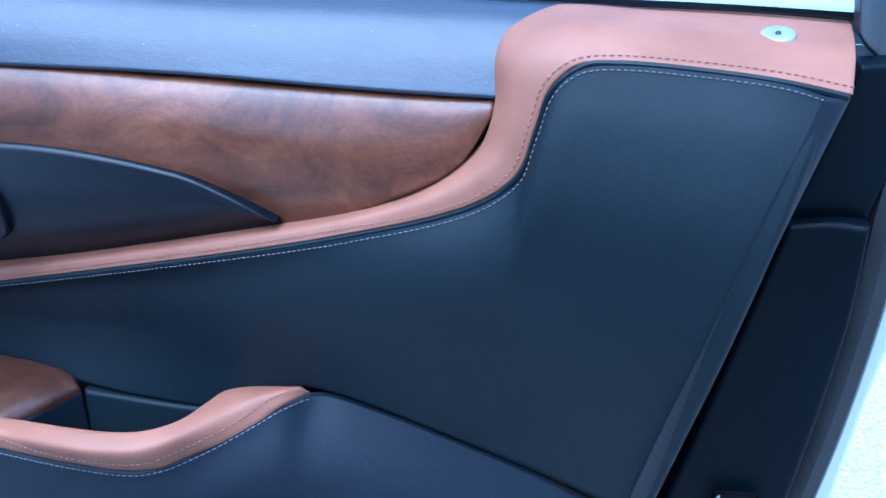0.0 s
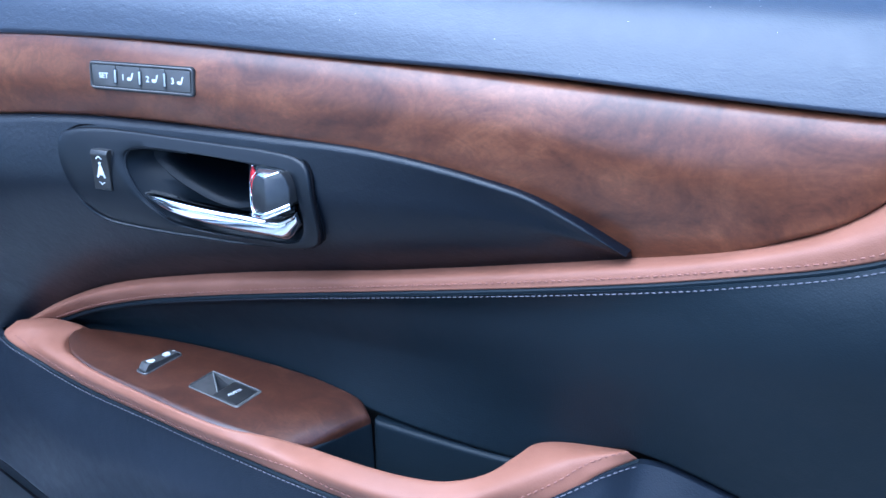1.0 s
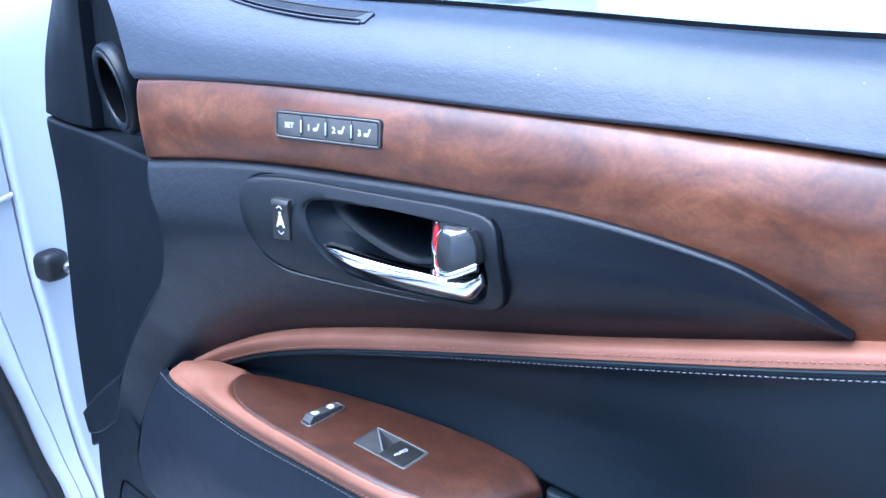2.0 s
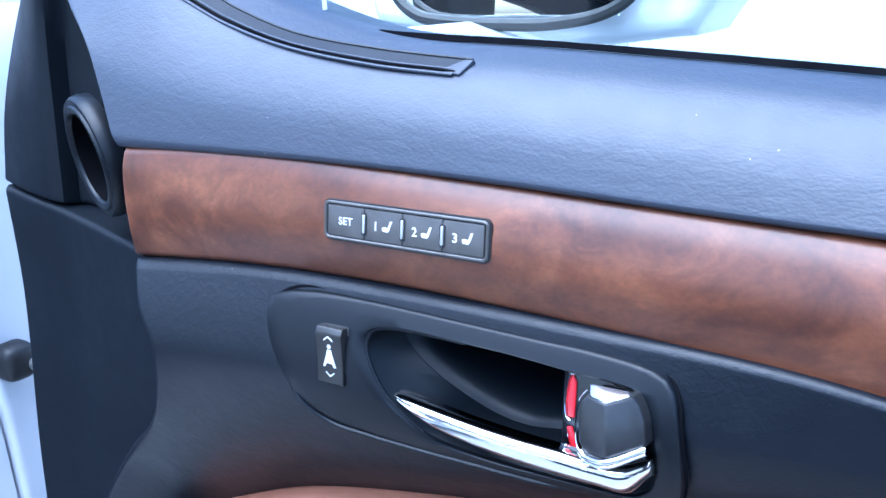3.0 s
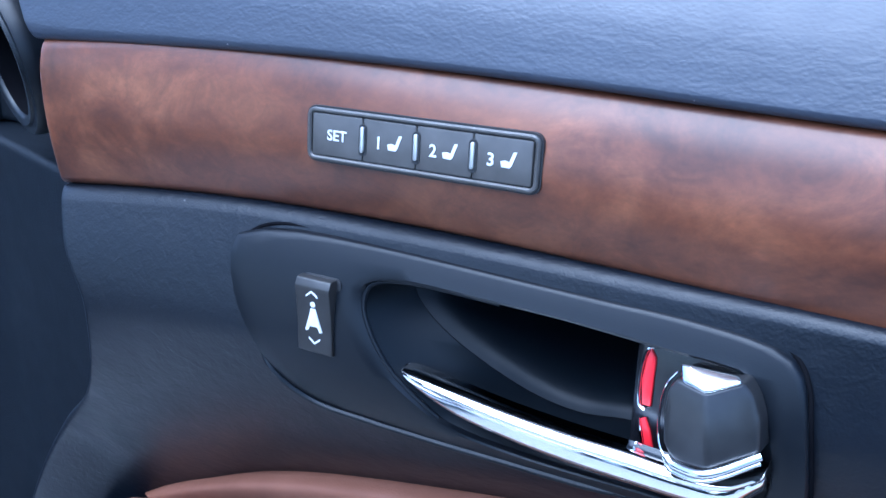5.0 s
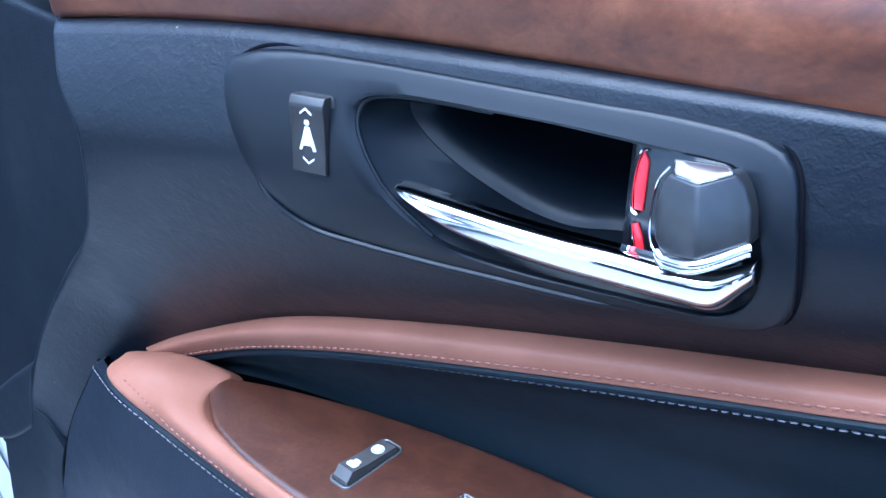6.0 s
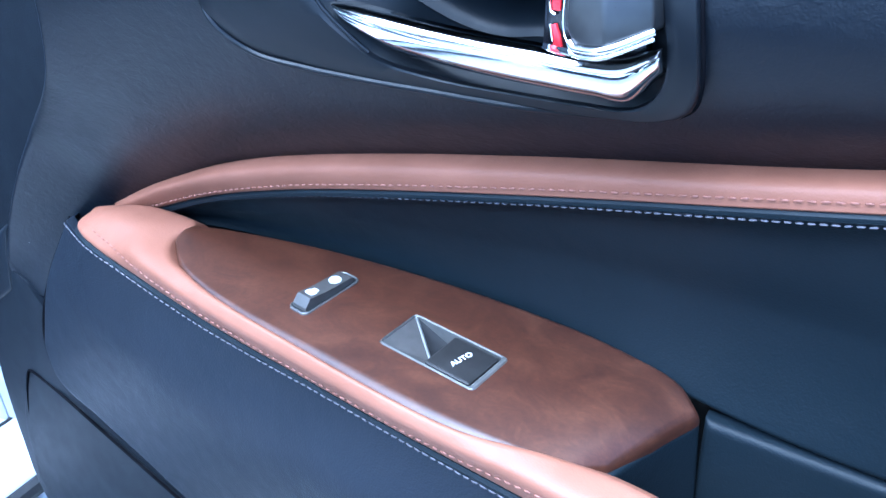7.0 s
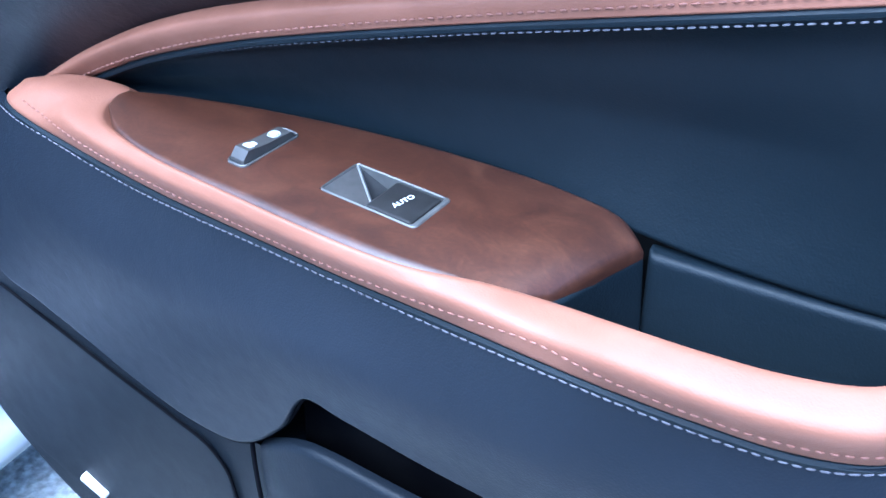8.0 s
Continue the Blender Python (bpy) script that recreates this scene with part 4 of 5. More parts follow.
panel("map_pocket_shade_back", [slot_hi, slot_lo], 20, 10, VOID, door, depth=0.03, r=0.003)
LIP_A = [(-0.626, 0.733, 0.422), (-0.606, 0.722, 0.442), (-0.582, 0.716, 0.456), (-0.556, 0.712, 0.461), (-0.48, 0.706, 0.456), (-0.25, 0.702, 0.440), (-0.1, 0.71, 0.42), (0.09, 0.737, 0.41)]
LIP_B = [(-0.624, 0.730, 0.36), (-0.60, 0.715, 0.36), (-0.57, 0.704, 0.358), (-0.54, 0.698, 0.355), (-0.46, 0.690, 0.345), (-0.25, 0.685, 0.33), (-0.1, 0.695, 0.33), (0.085, 0.735, 0.33)]
LIP_C = [(-0.617, 0.745, 0.17), (-0.60, 0.74, 0.165), (-0.56, 0.735, 0.16), (-0.48, 0.73, 0.16), (-0.38, 0.725, 0.16), (-0.25, 0.725, 0.16), (-0.1, 0.73, 0.165), (0.07, 0.745, 0.18)]
panel("map_pocket", [LIP_A, LIP_B, LIP_C], 80, 22, CHARCOAL, door, depth=0.004, r=0.004, label="black map pocket with rounded lip")
cord("pocket_seam", [(-0.6310, 0.7335, 0.425), (-0.6290, 0.7300, 0.400), (-0.6275, 0.7290, 0.36), (-0.6250, 0.7330, 0.30), (-0.620, 0.740, 0.20)], 0.0016, VOID, door, n=40)
box("reflector", (-0.014, -0.005, -0.0045), (0.014, 0.005, 0.0045), MARK, door, bevel=0.002, label="small white reflector", turn=Matrix.Translation((-0.842, 0.757, 0.2625)) @ pose(0, 0, 0, 0, 33, 0))

# front end of the door: set-back plates, vent duct
UP_A = [(-0.952, 0.824, 1.05), (-0.94, 0.813, 1.05), (-0.925, 0.810, 1.05), (-0.916, 0.828, 1.05), (-0.83, 0.830, 1.05)]
UP_B = [(-0.993, 0.824, 0.985), (-0.965, 0.813, 0.985), (-0.934, 0.810, 0.985), (-0.925, 0.828, 0.985), (-0.83, 0.832, 0.985)]
UP_D = [(-1.024, 0.825, 0.925), (-0.985, 0.814, 0.925), (-0.939, 0.810, 0.925), (-0.930, 0.828, 0.925), (-0.83, 0.832, 0.925)]
UP_C = [(-1.040, 0.825, 0.864), (-0.995, 0.815, 0.860), (-0.945, 0.811, 0.856), (-0.936, 0.828, 0.853), (-0.84, 0.832, 0.838)]
panel("front_plate_upper", [UP_A, UP_B, UP_D, UP_C], 30, 20, CHARCOAL, door, depth=0.10, r=0.004, label="black plastic front end cap")
LP_A = [(-1.034, 0.820, 0.861), (-0.99, 0.814, 0.857), (-0.945, 0.809, 0.853), (-0.910, 0.802, 0.850), (-0.80, 0.777, 0.842)]
LP_B = [(-1.032, 0.82, 0.765), (-0.99, 0.814, 0.765), (-0.95, 0.811, 0.76), (-0.91, 0.802, 0.755), (-0.77, 0.765, 0.755)]
LP_C = [(-1.050, 0.82, 0.60), (-1.00, 0.814, 0.60), (-0.96, 0.811, 0.60), (-0.93, 0.806, 0.60), (-0.84, 0.80, 0.60)]
LP_D = [(-1.058, 0.82, 0.44), (-1.00, 0.815, 0.47), (-0.97, 0.812, 0.46), (-0.94, 0.808, 0.45), (-0.88, 0.80, 0.45)]
panel("front_plate_lower", [LP_A, LP_B, LP_C, LP_D], 30, 30, CHARCOAL, door, depth=0.08, r=0.005, label="black plastic front end cap")
flap_a = [(-1.0, 0.778, 0.524), (-0.955, 0.771, 0.562), (-0.898, 0.766, 0.604)]
flap_b = [(-0.992, 0.777, 0.498), (-0.958, 0.771, 0.512), (-0.915, 0.766, 0.540)]
panel("corner_flap", [flap_a, flap_b], 12, 8, CHARCOAL, door, depth=0.012, r=0.005)
vent_axis = Vector((-0.36, -0.92, -0.16))
vent = lathe("vent_ring", [(0.0322, 0.001), (0.0326, 0.0035), (0.0338, 0.0046), (0.0375, 0.0050), (0.0385, 0.0034), (0.0425, 0.0034), (0.0440, 0.0012), (0.0448, -0.004), (0.0440, -0.010), (0.036, -0.012)],
             (-0.8467, 0.775, 0.9085), vent_axis, SATIN, door, n=64, label="round black air duct ring")
# Short tube in reflectionless black, in place of a deep duct's shade
lathe("duct", [(0.0, -0.044), (0.0305, -0.044), (0.0318, -0.03), (0.0321, 0.002)], (-0.8467, 0.775, 0.9085), vent_axis, VOID, vent, n=40)
box("vent_clip", (-0.827, 0.772, 0.944), (-0.819, 0.782, 0.957), HARD, door, bevel=0.002)

# window: seal, glass, frame foot at the rear, demister grille, mirror
seal_line = [(-0.60, 0.803, 0.994), (-0.50, 0.808, 0.989), (-0.40, 0.816, 0.982), (-0.25, 0.828, 0.971), (-0.09, 0.841, 0.964), (0.05, 0.846, 0.957), (0.15, 0.848, 0.952), (0.262, 0.852, 0.944)]
seal_hi = shift([(-0.632, 0.8045, 0.9975), (-0.618, 0.8035, 0.9955)] + seal_line, 0, 0, 0.0002)
seal_lo = shift([(-0.632, 0.8065, 0.9991), (-0.618, 0.8055, 0.9968)] + seal_line, 0, -0.0035, -0.0024)
panel("window_seal", [seal_hi, seal_lo], 90, 6, VOID, door, depth=0.004, r=0.001, label="black rubber window seal")
cord("window_seal_outer", shift(seal_line, 0, 0.013, -0.004), 0.003, BLACK, door, n=80)
pane, _ = panel("window_pane", [[(-0.66, 0.80, 1.50), (-0.2, 0.80, 1.50), (0.26, 0.80, 1.48)], [(-0.66, 0.812, 0.96), (-0.2, 0.842, 0.93), (0.26, 0.863, 0.92)]], 10, 10, GLASS, door, depth=0.004, r=0.001, label="clear side window glass")
pane.visible_shadow = False
foot_a = [(0.246, 0.80, 1.10), (0.26, 0.83, 1.10), (0.30, 0.88, 1.10)]
foot_b = [(0.246, 0.826, 0.960), (0.258, 0.850, 0.955), (0.30, 0.89, 0.95)]
foot_c = [(0.248, 0.822, 0.934), (0.262, 0.842, 0.918), (0.29, 0.88, 0.90)]
panel("window_frame_foot", [foot_a, foot_b], 12, 10, FRAME, door, depth=0.02, r=0.006, label="light grey window frame foot")
panel("frame_corner_cover", [shift(foot_b, 0, -0.002, 0.002), foot_c], 12, 8, PLASTIC, door, depth=0.02, r=0.005, label="dark rubber corner under the frame")
# No channel is cut: dark floor, black slot and pale end paint its shading
gr_hi = [(-0.735, 0.787, 1.0225), (-0.7, 0.781, 1.0085), (-0.65, 0.776, 0.9945), (-0.59, 0.7745, 0.9865), (-0.534, 0.777, 0.9818)]
gr_lo = [(-0.742, 0.777, 1.0155), (-0.7, 0.771, 1.0005), (-0.65, 0.7665, 0.988), (-0.59, 0.7655, 0.9795), (-0.541, 0.768, 0.9755)]
grille, _ = panel("demister_grille", [shift(gr_hi, 0, -0.0008, 0.0010), shift(gr_lo, 0, -0.0008, 0.0010)], 50, 8, PADDED, door, back=(0, 0.6, -0.8), depth=0.006, r=0.0008, label="slim black demister grille")
cord("grille_rim", shift(gr_hi, 0, -0.0008, 0.0012), 0.0007, BLACK, grille, n=50)
cord("grille_rim", shift(gr_lo, 0, -0.0012, 0.0006), 0.0010, VINYL, grille, n=50)


def across(f, lift):
    return [tuple(np.array(p) * (1 - f) + np.array(q) * f + np.array([0, -lift, lift])) for p, q in zip(gr_hi, gr_lo)]


# Pale cord: the bright line along the channel's lower lip
cord("grille_slat", across(0.70, 0.0010), 0.0006, VINYL, grille, n=50)
cord("grille_slot", across(0.86, 0.0007), 0.0011, VOID, grille, n=50)
ge = [Vector(gr_hi[-1]) + Vector((0.001, -0.0010, 0.0014)), Vector(gr_lo[-1]) + Vector((0.004, -0.0014, 0.0010)), Vector(gr_lo[-1]) + Vector((-0.010, -0.0012, 0.0022)), Vector(gr_hi[-1]) + Vector((-0.004, -0.0008, 0.0016))]
grille_end = part("grille_end", ge + [p + Vector((0, 0.003, -0.004)) for p in ge], [(0, 1, 2, 3), (7, 6, 5, 4), (0, 4, 5, 1), (1, 5, 6, 2), (2, 6, 7, 3), (3, 7, 4, 0)], VINYL, grille, label="sloped end of the grille")
soften(grille_end, 0.0009)
mirror = adopt(new("side_mirror"), door)
tagged(mirror, label="white side mirror outside the window")
panel("housing", [[(-0.86, 1.10, 1.16), (-0.68, 1.09, 1.19), (-0.50, 1.10, 1.15)], [(-0.88, 1.13, 1.08), (-0.68, 1.12, 1.09), (-0.48, 1.13, 1.07)], [(-0.84, 1.10, 0.975), (-0.68, 1.085, 0.955), (-0.53, 1.10, 0.968)]],
      30, 24, PAINT, mirror, depth=0.09, r=0.02)
rim_pts = [(-0.80, 1.075, 1.10), (-0.79, 1.07, 1.01), (-0.765, 1.068, 0.988), (-0.725, 1.066, 0.982), (-0.675, 1.065, 0.980), (-0.63, 1.066, 0.981), (-0.585, 1.068, 0.990), (-0.563, 1.07, 1.008), (-0.555, 1.075, 1.10)]
cord("mirror_rim", rim_pts, 0.0055, BLACK, mirror, n=80)
panel("mirror_glass", [[(-0.80, 1.086, 1.14), (-0.555, 1.086, 1.14)], [(-0.775, 1.078, 0.986), (-0.58, 1.078, 0.986)]], 10, 10, MIRROR, mirror, depth=0.004, r=0.001)
panel("mirror_arm", [[(-0.74, 0.98, 0.985), (-0.72, 1.03, 0.985), (-0.70, 1.12, 0.985)], [(-0.62, 0.98, 0.955), (-0.62, 1.03, 0.955), (-0.62, 1.12, 0.955)]], 12, 8, PAINT, mirror, back=(0, 0, -1), depth=0.03, r=0.008)

# rear end of the door
RE_A = [(0.2385, 0.752, 0.907), (0.202, 0.724, 0.827), (0.173, 0.725, 0.735), (0.140, 0.741, 0.627), (0.118, 0.757, 0.54), (0.10, 0.757, 0.44)]
RE_B = [(0.2475, 0.765, 0.905), (0.2155, 0.745, 0.825), (0.186, 0.746, 0.732), (0.152, 0.757, 0.625), (0.129, 0.768, 0.54), (0.11, 0.768, 0.44)]
RE_C = [(0.2500, 0.800, 0.902), (0.2180, 0.800, 0.825), (0.189, 0.800, 0.732), (0.156, 0.800, 0.625), (0.133, 0.800, 0.54), (0.115, 0.800, 0.44)]
# Tone lighter than the leather panel, standing in for reflected sky
panel("rear_edge", [shift(RE_A, -0.020, -0.006), shift(RE_B, -0.0125, -0.008), shift(RE_C, -0.010)], 40, 16, PADDED, door, back=(0, 1, 0), depth=0.02, r=0.003, ends=(0, 0, 1, 1), label="rounded black leather edge")
SH_A = [(0.213, 0.803, 0.797), (0.189, 0.805, 0.713), (0.157, 0.806, 0.603), (0.12, 0.808, 0.48)]
SH_B = [(0.245, 0.807, 0.799), (0.225, 0.810, 0.713), (0.205, 0.811, 0.603), (0.18, 0.813, 0.48)]
SH_C = [(0.271, 0.806, 0.797), (0.266, 0.808, 0.713), (0.249, 0.810, 0.603), (0.226, 0.812, 0.48)]
panel("shut_face", [SH_A, SH_B, SH_C], 30, 14, HARD, door, depth=0.03, r=0.005, label="black door shut face cover")
ST_A = [(0.250, 0.812, 0.915), (0.235, 0.814, 0.86), (0.214, 0.815, 0.802), (0.209, 0.828, 0.785)]
ST_C = [(0.305, 0.830, 0.915), (0.292, 0.828, 0.86), (0.274, 0.824, 0.804), (0.276, 0.836, 0.785)]
panel("shut_face_upper", [ST_A, ST_C], 16, 8, HARD, door, depth=0.03, r=0.004, label="black upper shut face cover")
cord("rear_seal", [(0.315, 0.845, 0.93), (0.298, 0.842, 0.86), (0.288, 0.838, 0.79), (0.281, 0.838, 0.713), (0.265, 0.84, 0.603), (0.24, 0.842, 0.48)], 0.0155, BLACK, door, n=60, label="black rubber door seal")
panel("rear_skin_edge", [[(0.347, 0.90, 0.93), (0.333, 0.90, 0.72), (0.307, 0.90, 0.58), (0.28, 0.90, 0.40)], [(0.345, 0.97, 0.93), (0.335, 0.97, 0.72), (0.317, 0.97, 0.58), (0.29, 0.97, 0.40)]],
      20, 6, PAINT, door, back=(-1, 0, 0), depth=0.03, r=0.004, label="white painted rear door edge")
# Solid block; the opening's shade is put into its black colour
latch = box("latch", (0.176, 0.800, 0.500), (0.214, 0.8075, 0.553), VOID, door, bevel=0.006, label="solid black block in place of the latch recess")
cord("latch_rim", [(0.1765, 0.7995, 0.520), (0.1770, 0.7985, 0.545), (0.1815, 0.7985, 0.5525)], 0.0012, STEEL, latch, n=14, label="bare metal latch rim")
lock = lathe("lock_button", [(0.0, 0.0012), (0.0030, 0.0013), (0.0095, 0.0016), (0.0116, 0.0012), (0.0124, -0.0002), (0.0125, -0.006)], (0.191, 0.800, 0.9385), (0, -0.28, 0.96), STEEL, door, n=40, label="round pale metal lock button ring")
lathe("lock_pin", [(0.0, 0.0024), (0.0014, 0.0022), (0.0020, 0.0016), (0.0020, 0.0)], (0.191, 0.800, 0.9388), (0, -0.28, 0.96), BLACK, lock, n=20)

# ---------------------------------------------------------------- inside handle


def radial(poly, centre, n):
    p = hermite(poly + [poly[0]], np.linspace(0, 1, 400)) if len(poly) < 60 else np.array(poly)
    d = p - np.array(centre)
    a = np.unwrap(np.arctan2(d[:, 1], d[:, 0]))
    if a[-1] < a[0]:
        a, p = a[::-1], p[::-1]
    want = np.linspace(-math.pi, math.pi, n, endpoint=False)
    want = np.mod(want - a[0], 2 * math.pi) + a[0]
    return [(float(np.interp(w, a, p[:, 0])), float(np.interp(w, a, p[:, 1]))) for w in want]


HC, HN = (-0.505, 0.816), 120
face_y = lambda x, z: 0.7240 + 0.040 * (x + 0.65) - 0.0016 * min(1.0, max(0.0, (-0.575 - x) / 0.05)) + (6.3 * (z - 0.815) ** 2 if z > 0.815 else 7.0 * (z - 0.815) ** 2)
outer2, cup2 = radial(BEZEL, HC, HN), radial(CUP, HC, HN)
DEEP = [(-0.5659, 0.8381), (-0.5585, 0.8299), (-0.5502, 0.8234), (-0.5371, 0.8155), (-0.5245, 0.8092), (-0.5125, 0.8039), (-0.5008, 0.8005), (-0.4892, 0.7992), (-0.4750, 0.8010), (-0.4570, 0.8040), (-0.4510, 0.8180), (-0.4530, 0.8340), (-0.4700, 0.8400), (-0.5110, 0.8420), (-0.5450, 0.8425), (-0.5620, 0.8420)]
deep2 = radial([(x, min(z, 0.841)) for x, z in DEEP], HC, HN)


def toward_cup(f):
    return [(o[0] + (c[0] - o[0]) * f, o[1] + (c[1] - o[1]) * f) for o, c in zip(outer2, cup2)]


def loops(name, rows, material, parent, label="", cap=False):
    k = len(rows[0])
    verts = [v for r in rows for v in r]
    faces = [(q * k + i, q * k + (i + 1) % k, (q + 1) * k + (i + 1) % k, (q + 1) * k + i) for q in range(len(rows) - 1) for i in range(k)]
    if cap:
        faces.append(tuple((len(rows) - 1) * k + i for i in range(k)))
    return part(name, verts, faces, material, parent, label)


def ring3(poly, dy):
    return [(x, face_y(x, z) + dy, z) for x, z in poly]


big = [(o[0] + (o[0] - HC[0]) * 0.003, o[1] + (o[1] - HC[1]) * 0.006) for o in outer2]
handle = adopt(new("inside_handle"), door)
tagged(handle, label="chrome inside door handle in a black recessed bezel")
loops("bezel", [ring3(big, 0.022), ring3(big, -0.0008), ring3(outer2, -0.0026), ring3(toward_cup(0.05), -0.0033), ring3(toward_cup(0.16), -0.0034), ring3(toward_cup(0.5), -0.0034), ring3(toward_cup(0.85), -0.0036),
                ring3(toward_cup(0.95), -0.0028), ring3(cup2, 0.0)], SATIN, handle, "smooth satin black bezel")


rim = big[:52:3]
bead = []
for i, (x, z) in enumerate(rim):
    e = i / (len(rim) - 1)
    sink = 0.006 * max(0.0, 1 - e / 0.03, 1 - (1 - e) / 0.2)
    x, z = x + (x - HC[0]) * 0.002, z + (z - HC[1]) * 0.012
    bead.append((x, face_y(x, z) - 0.0004 - 0.0030 * min(1.0, max(0.0, (0.812 - z) / 0.025)) + sink, z))
gap_line = [(x, face_y(x, z) + 0.0006 + 0.0010 * min(1.0, max(0.0, (-0.575 - x) / 0.05)), z + 0.0006) for x, z in big[36:] + big[:4]]
cord("bezel_gap", gap_line[::2], 0.0012, VOID, handle, n=160)
cord("bezel_rim", bead, 0.0016, SATIN, handle, n=240)


def between(a, b, f):
    return [(p[0] + (q[0] - p[0]) * f, p[1] + (q[1] - p[1]) * f) for p, q in zip(a, b)]


BC = (-0.485, 0.836)


def ease(q):
    q = min(1.0, max(0.0, q))
    return q * q * (3 - 2 * q)


def bowl(f):
    return [(BC[0] + (x - BC[0]) * f, BC[1] + (z - BC[1]) * f) for x, z in deep2]


loops("cup", [ring3(cup2, 0.0), ring3(between(cup2, deep2, 0.15), 0.005), ring3(between(cup2, deep2, 0.5), 0.0135), ring3(between(cup2, deep2, 0.92), 0.0180), ring3(deep2, 0.0178)],
      SHELL, handle, "dark recessed cup")
loops("cup_recess", [ring3(bowl(f), 0.0174 + 0.030 * (1 - f) + 0.026 * ease((0.92 - f) / 0.45)) for f in (1.0, 0.96, 0.92, 0.87, 0.81, 0.74, 0.66, 0.56, 0.46, 0.3, 0.1)], SHELL, handle, "dark rounded hollow of the cup", cap=True)
cord("cup_edge", ring3(cup2, -0.0010)[98:] + ring3(cup2, -0.0010)[:12], 0.0010, SATIN, handle, n=80)
LX = (-0.5580, -0.5535, -0.533, -0.508, -0.484, -0.462, -0.440, -0.427, -0.4150)
LTOP = (0.8114, 0.8110, 0.8094, 0.8075, 0.8062, 0.8056, 0.8040, 0.8050, 0.8105)
LBOT = (0.8060, 0.8012, 0.7938, 0.7908, 0.7892, 0.7884, 0.7877, 0.7876, 0.8000)
LFACE = (0.7250, 0.7238, 0.7208, 0.7190, 0.7182, 0.7180, 0.7188, 0.7200, 0.7228)
LV = []
for back, f in ((0.0070, -0.02), (0.0042, -0.05), (0.0, 0.06), (0.0004, 0.20), (0.0030, 0.27), (0.0018, 0.31), (0.0026, 0.52), (0.0040, 0.70), (0.0072, 0.87), (0.0112, 1.0), (0.0140, 0.99)):
    LV.append([(x, y + back * min(1.0, (t - u) / 0.012), t + (u - t) * f) for x, y, t, u in zip(LX, LFACE, LTOP, LBOT)])
panel("lever", LV, 70, 26, CHROME, handle, depth=0.003, r=0.0012, label="polished chrome lever")
HB = Seat((-0.4375, 0.7265, 0.818), (1, -0.05, 0.0), (0, 0.10, 1))
left = [(-0.0080, 0.0195, 0.006), (-0.0104, 0.0154, 0.008), (-0.0106, 0.0076, 0.009), (-0.0095, -0.0026, 0.010), (-0.0054, -0.0080, 0.011)]
right = [(0.0126, 0.0228, 0.003), (0.0166, 0.0178, 0.003), (0.0195, 0.0106, 0.003), (0.0210, -0.0002, 0.004)]
top, foot = (0.0026, 0.0187, 0.010), (0.0076, -0.0068, 0.014)
ring = left + [foot] + right[::-1] + [top]
k = len(ring)
pv = [HB(*q) for q in ring] + [HB(q[0] * 1.03, q[1] * 1.03, -0.024) for q in ring]
block = part("pivot_block", pv, [(0, 1, 2, 3, 4, 5, 10), (5, 6, 7, 8, 9, 10)] + [(i, (i + 1) % k, k + (i + 1) % k, k + i) for i in range(k)], PIVOT, handle, smooth=False, label="dark grey faceted pivot block")
soften(block, 0.0016)
cap = [(-0.0060, 0.0194, 0.0078), (0.0032, 0.0192, 0.0112), (0.0130, 0.0232, 0.0048), (0.0105, 0.0242, 0.0020), (-0.0040, 0.0242, 0.0030), (-0.0088, 0.0240, 0.0030)]
cv = [HB(*q) for q in cap] + [HB(q[0], q[1] - 0.0030, q[2] - 0.0040) for q in cap]
chrome_cap = part("pivot_cap", cv, [(0, 1, 4, 5), (1, 2, 3, 4), (11, 10, 7, 6), (10, 9, 8, 7)] + [(i, (i + 1) % 6, 6 + (i + 1) % 6, 6 + i) for i in range(6)], CHROME, handle, smooth=False, label="chrome cap")
soften(chrome_cap, 0.0012, 4)
lip = [(-0.0074, -0.0068, 0.0105), (-0.0047, -0.0084, 0.0118), (0.0074, -0.0068, 0.0146), (0.0214, -0.0002, 0.0046)]
lip_line = [HB(*q) for q in hermite(lip, np.linspace(0, 1, 25))]
cord("pivot_lip", [tuple(p) for p in lip_line], 0.0015, CHROME, handle, sides=10, n=60, label="chrome lip")
cord("pivot_lip", [tuple(p - 0.0026 * HB.u - 0.0004 * HB.n) for p in lip_line], 0.0009, CHROME, handle, sides=10, n=60, label="chrome lip")
cord("pivot_trim", [tuple(HB(*q)) for q in ((-0.0086, 0.0210, 0.0045), (-0.0112, 0.0165, 0.0062), (-0.0122, 0.0085, 0.0072), (-0.0117, -0.0010, 0.0082), (-0.0100, -0.0055, 0.0092), (-0.0068, -0.0086, 0.0105))], 0.00045, CHROME, handle, n=50)
HBR = Seat(HB(-0.0012, -0.0018, -0.0036), (1, -0.05, 0.0), (0, 0.10, 1))
red_a = [(-0.0239, 0.0190), (-0.0224, 0.0230), (-0.0204, 0.0197), (-0.0207, 0.0012), (-0.0239, 0.0012), (-0.0249, 0.0100)]
red_b = [(-0.0238, -0.0044), (-0.0220, -0.0036), (-0.0200, -0.0080), (-0.0182, -0.0145), (-0.0211, -0.0150)]
slab("red_insert", red_a, -0.0100, -0.0060, HBR, RED, handle, edge=0.0005, label="red unlocked mark")
slab("red_insert", red_b, -0.0100, -0.0060, HBR, RED, handle, edge=0.0005, label="red unlocked mark")
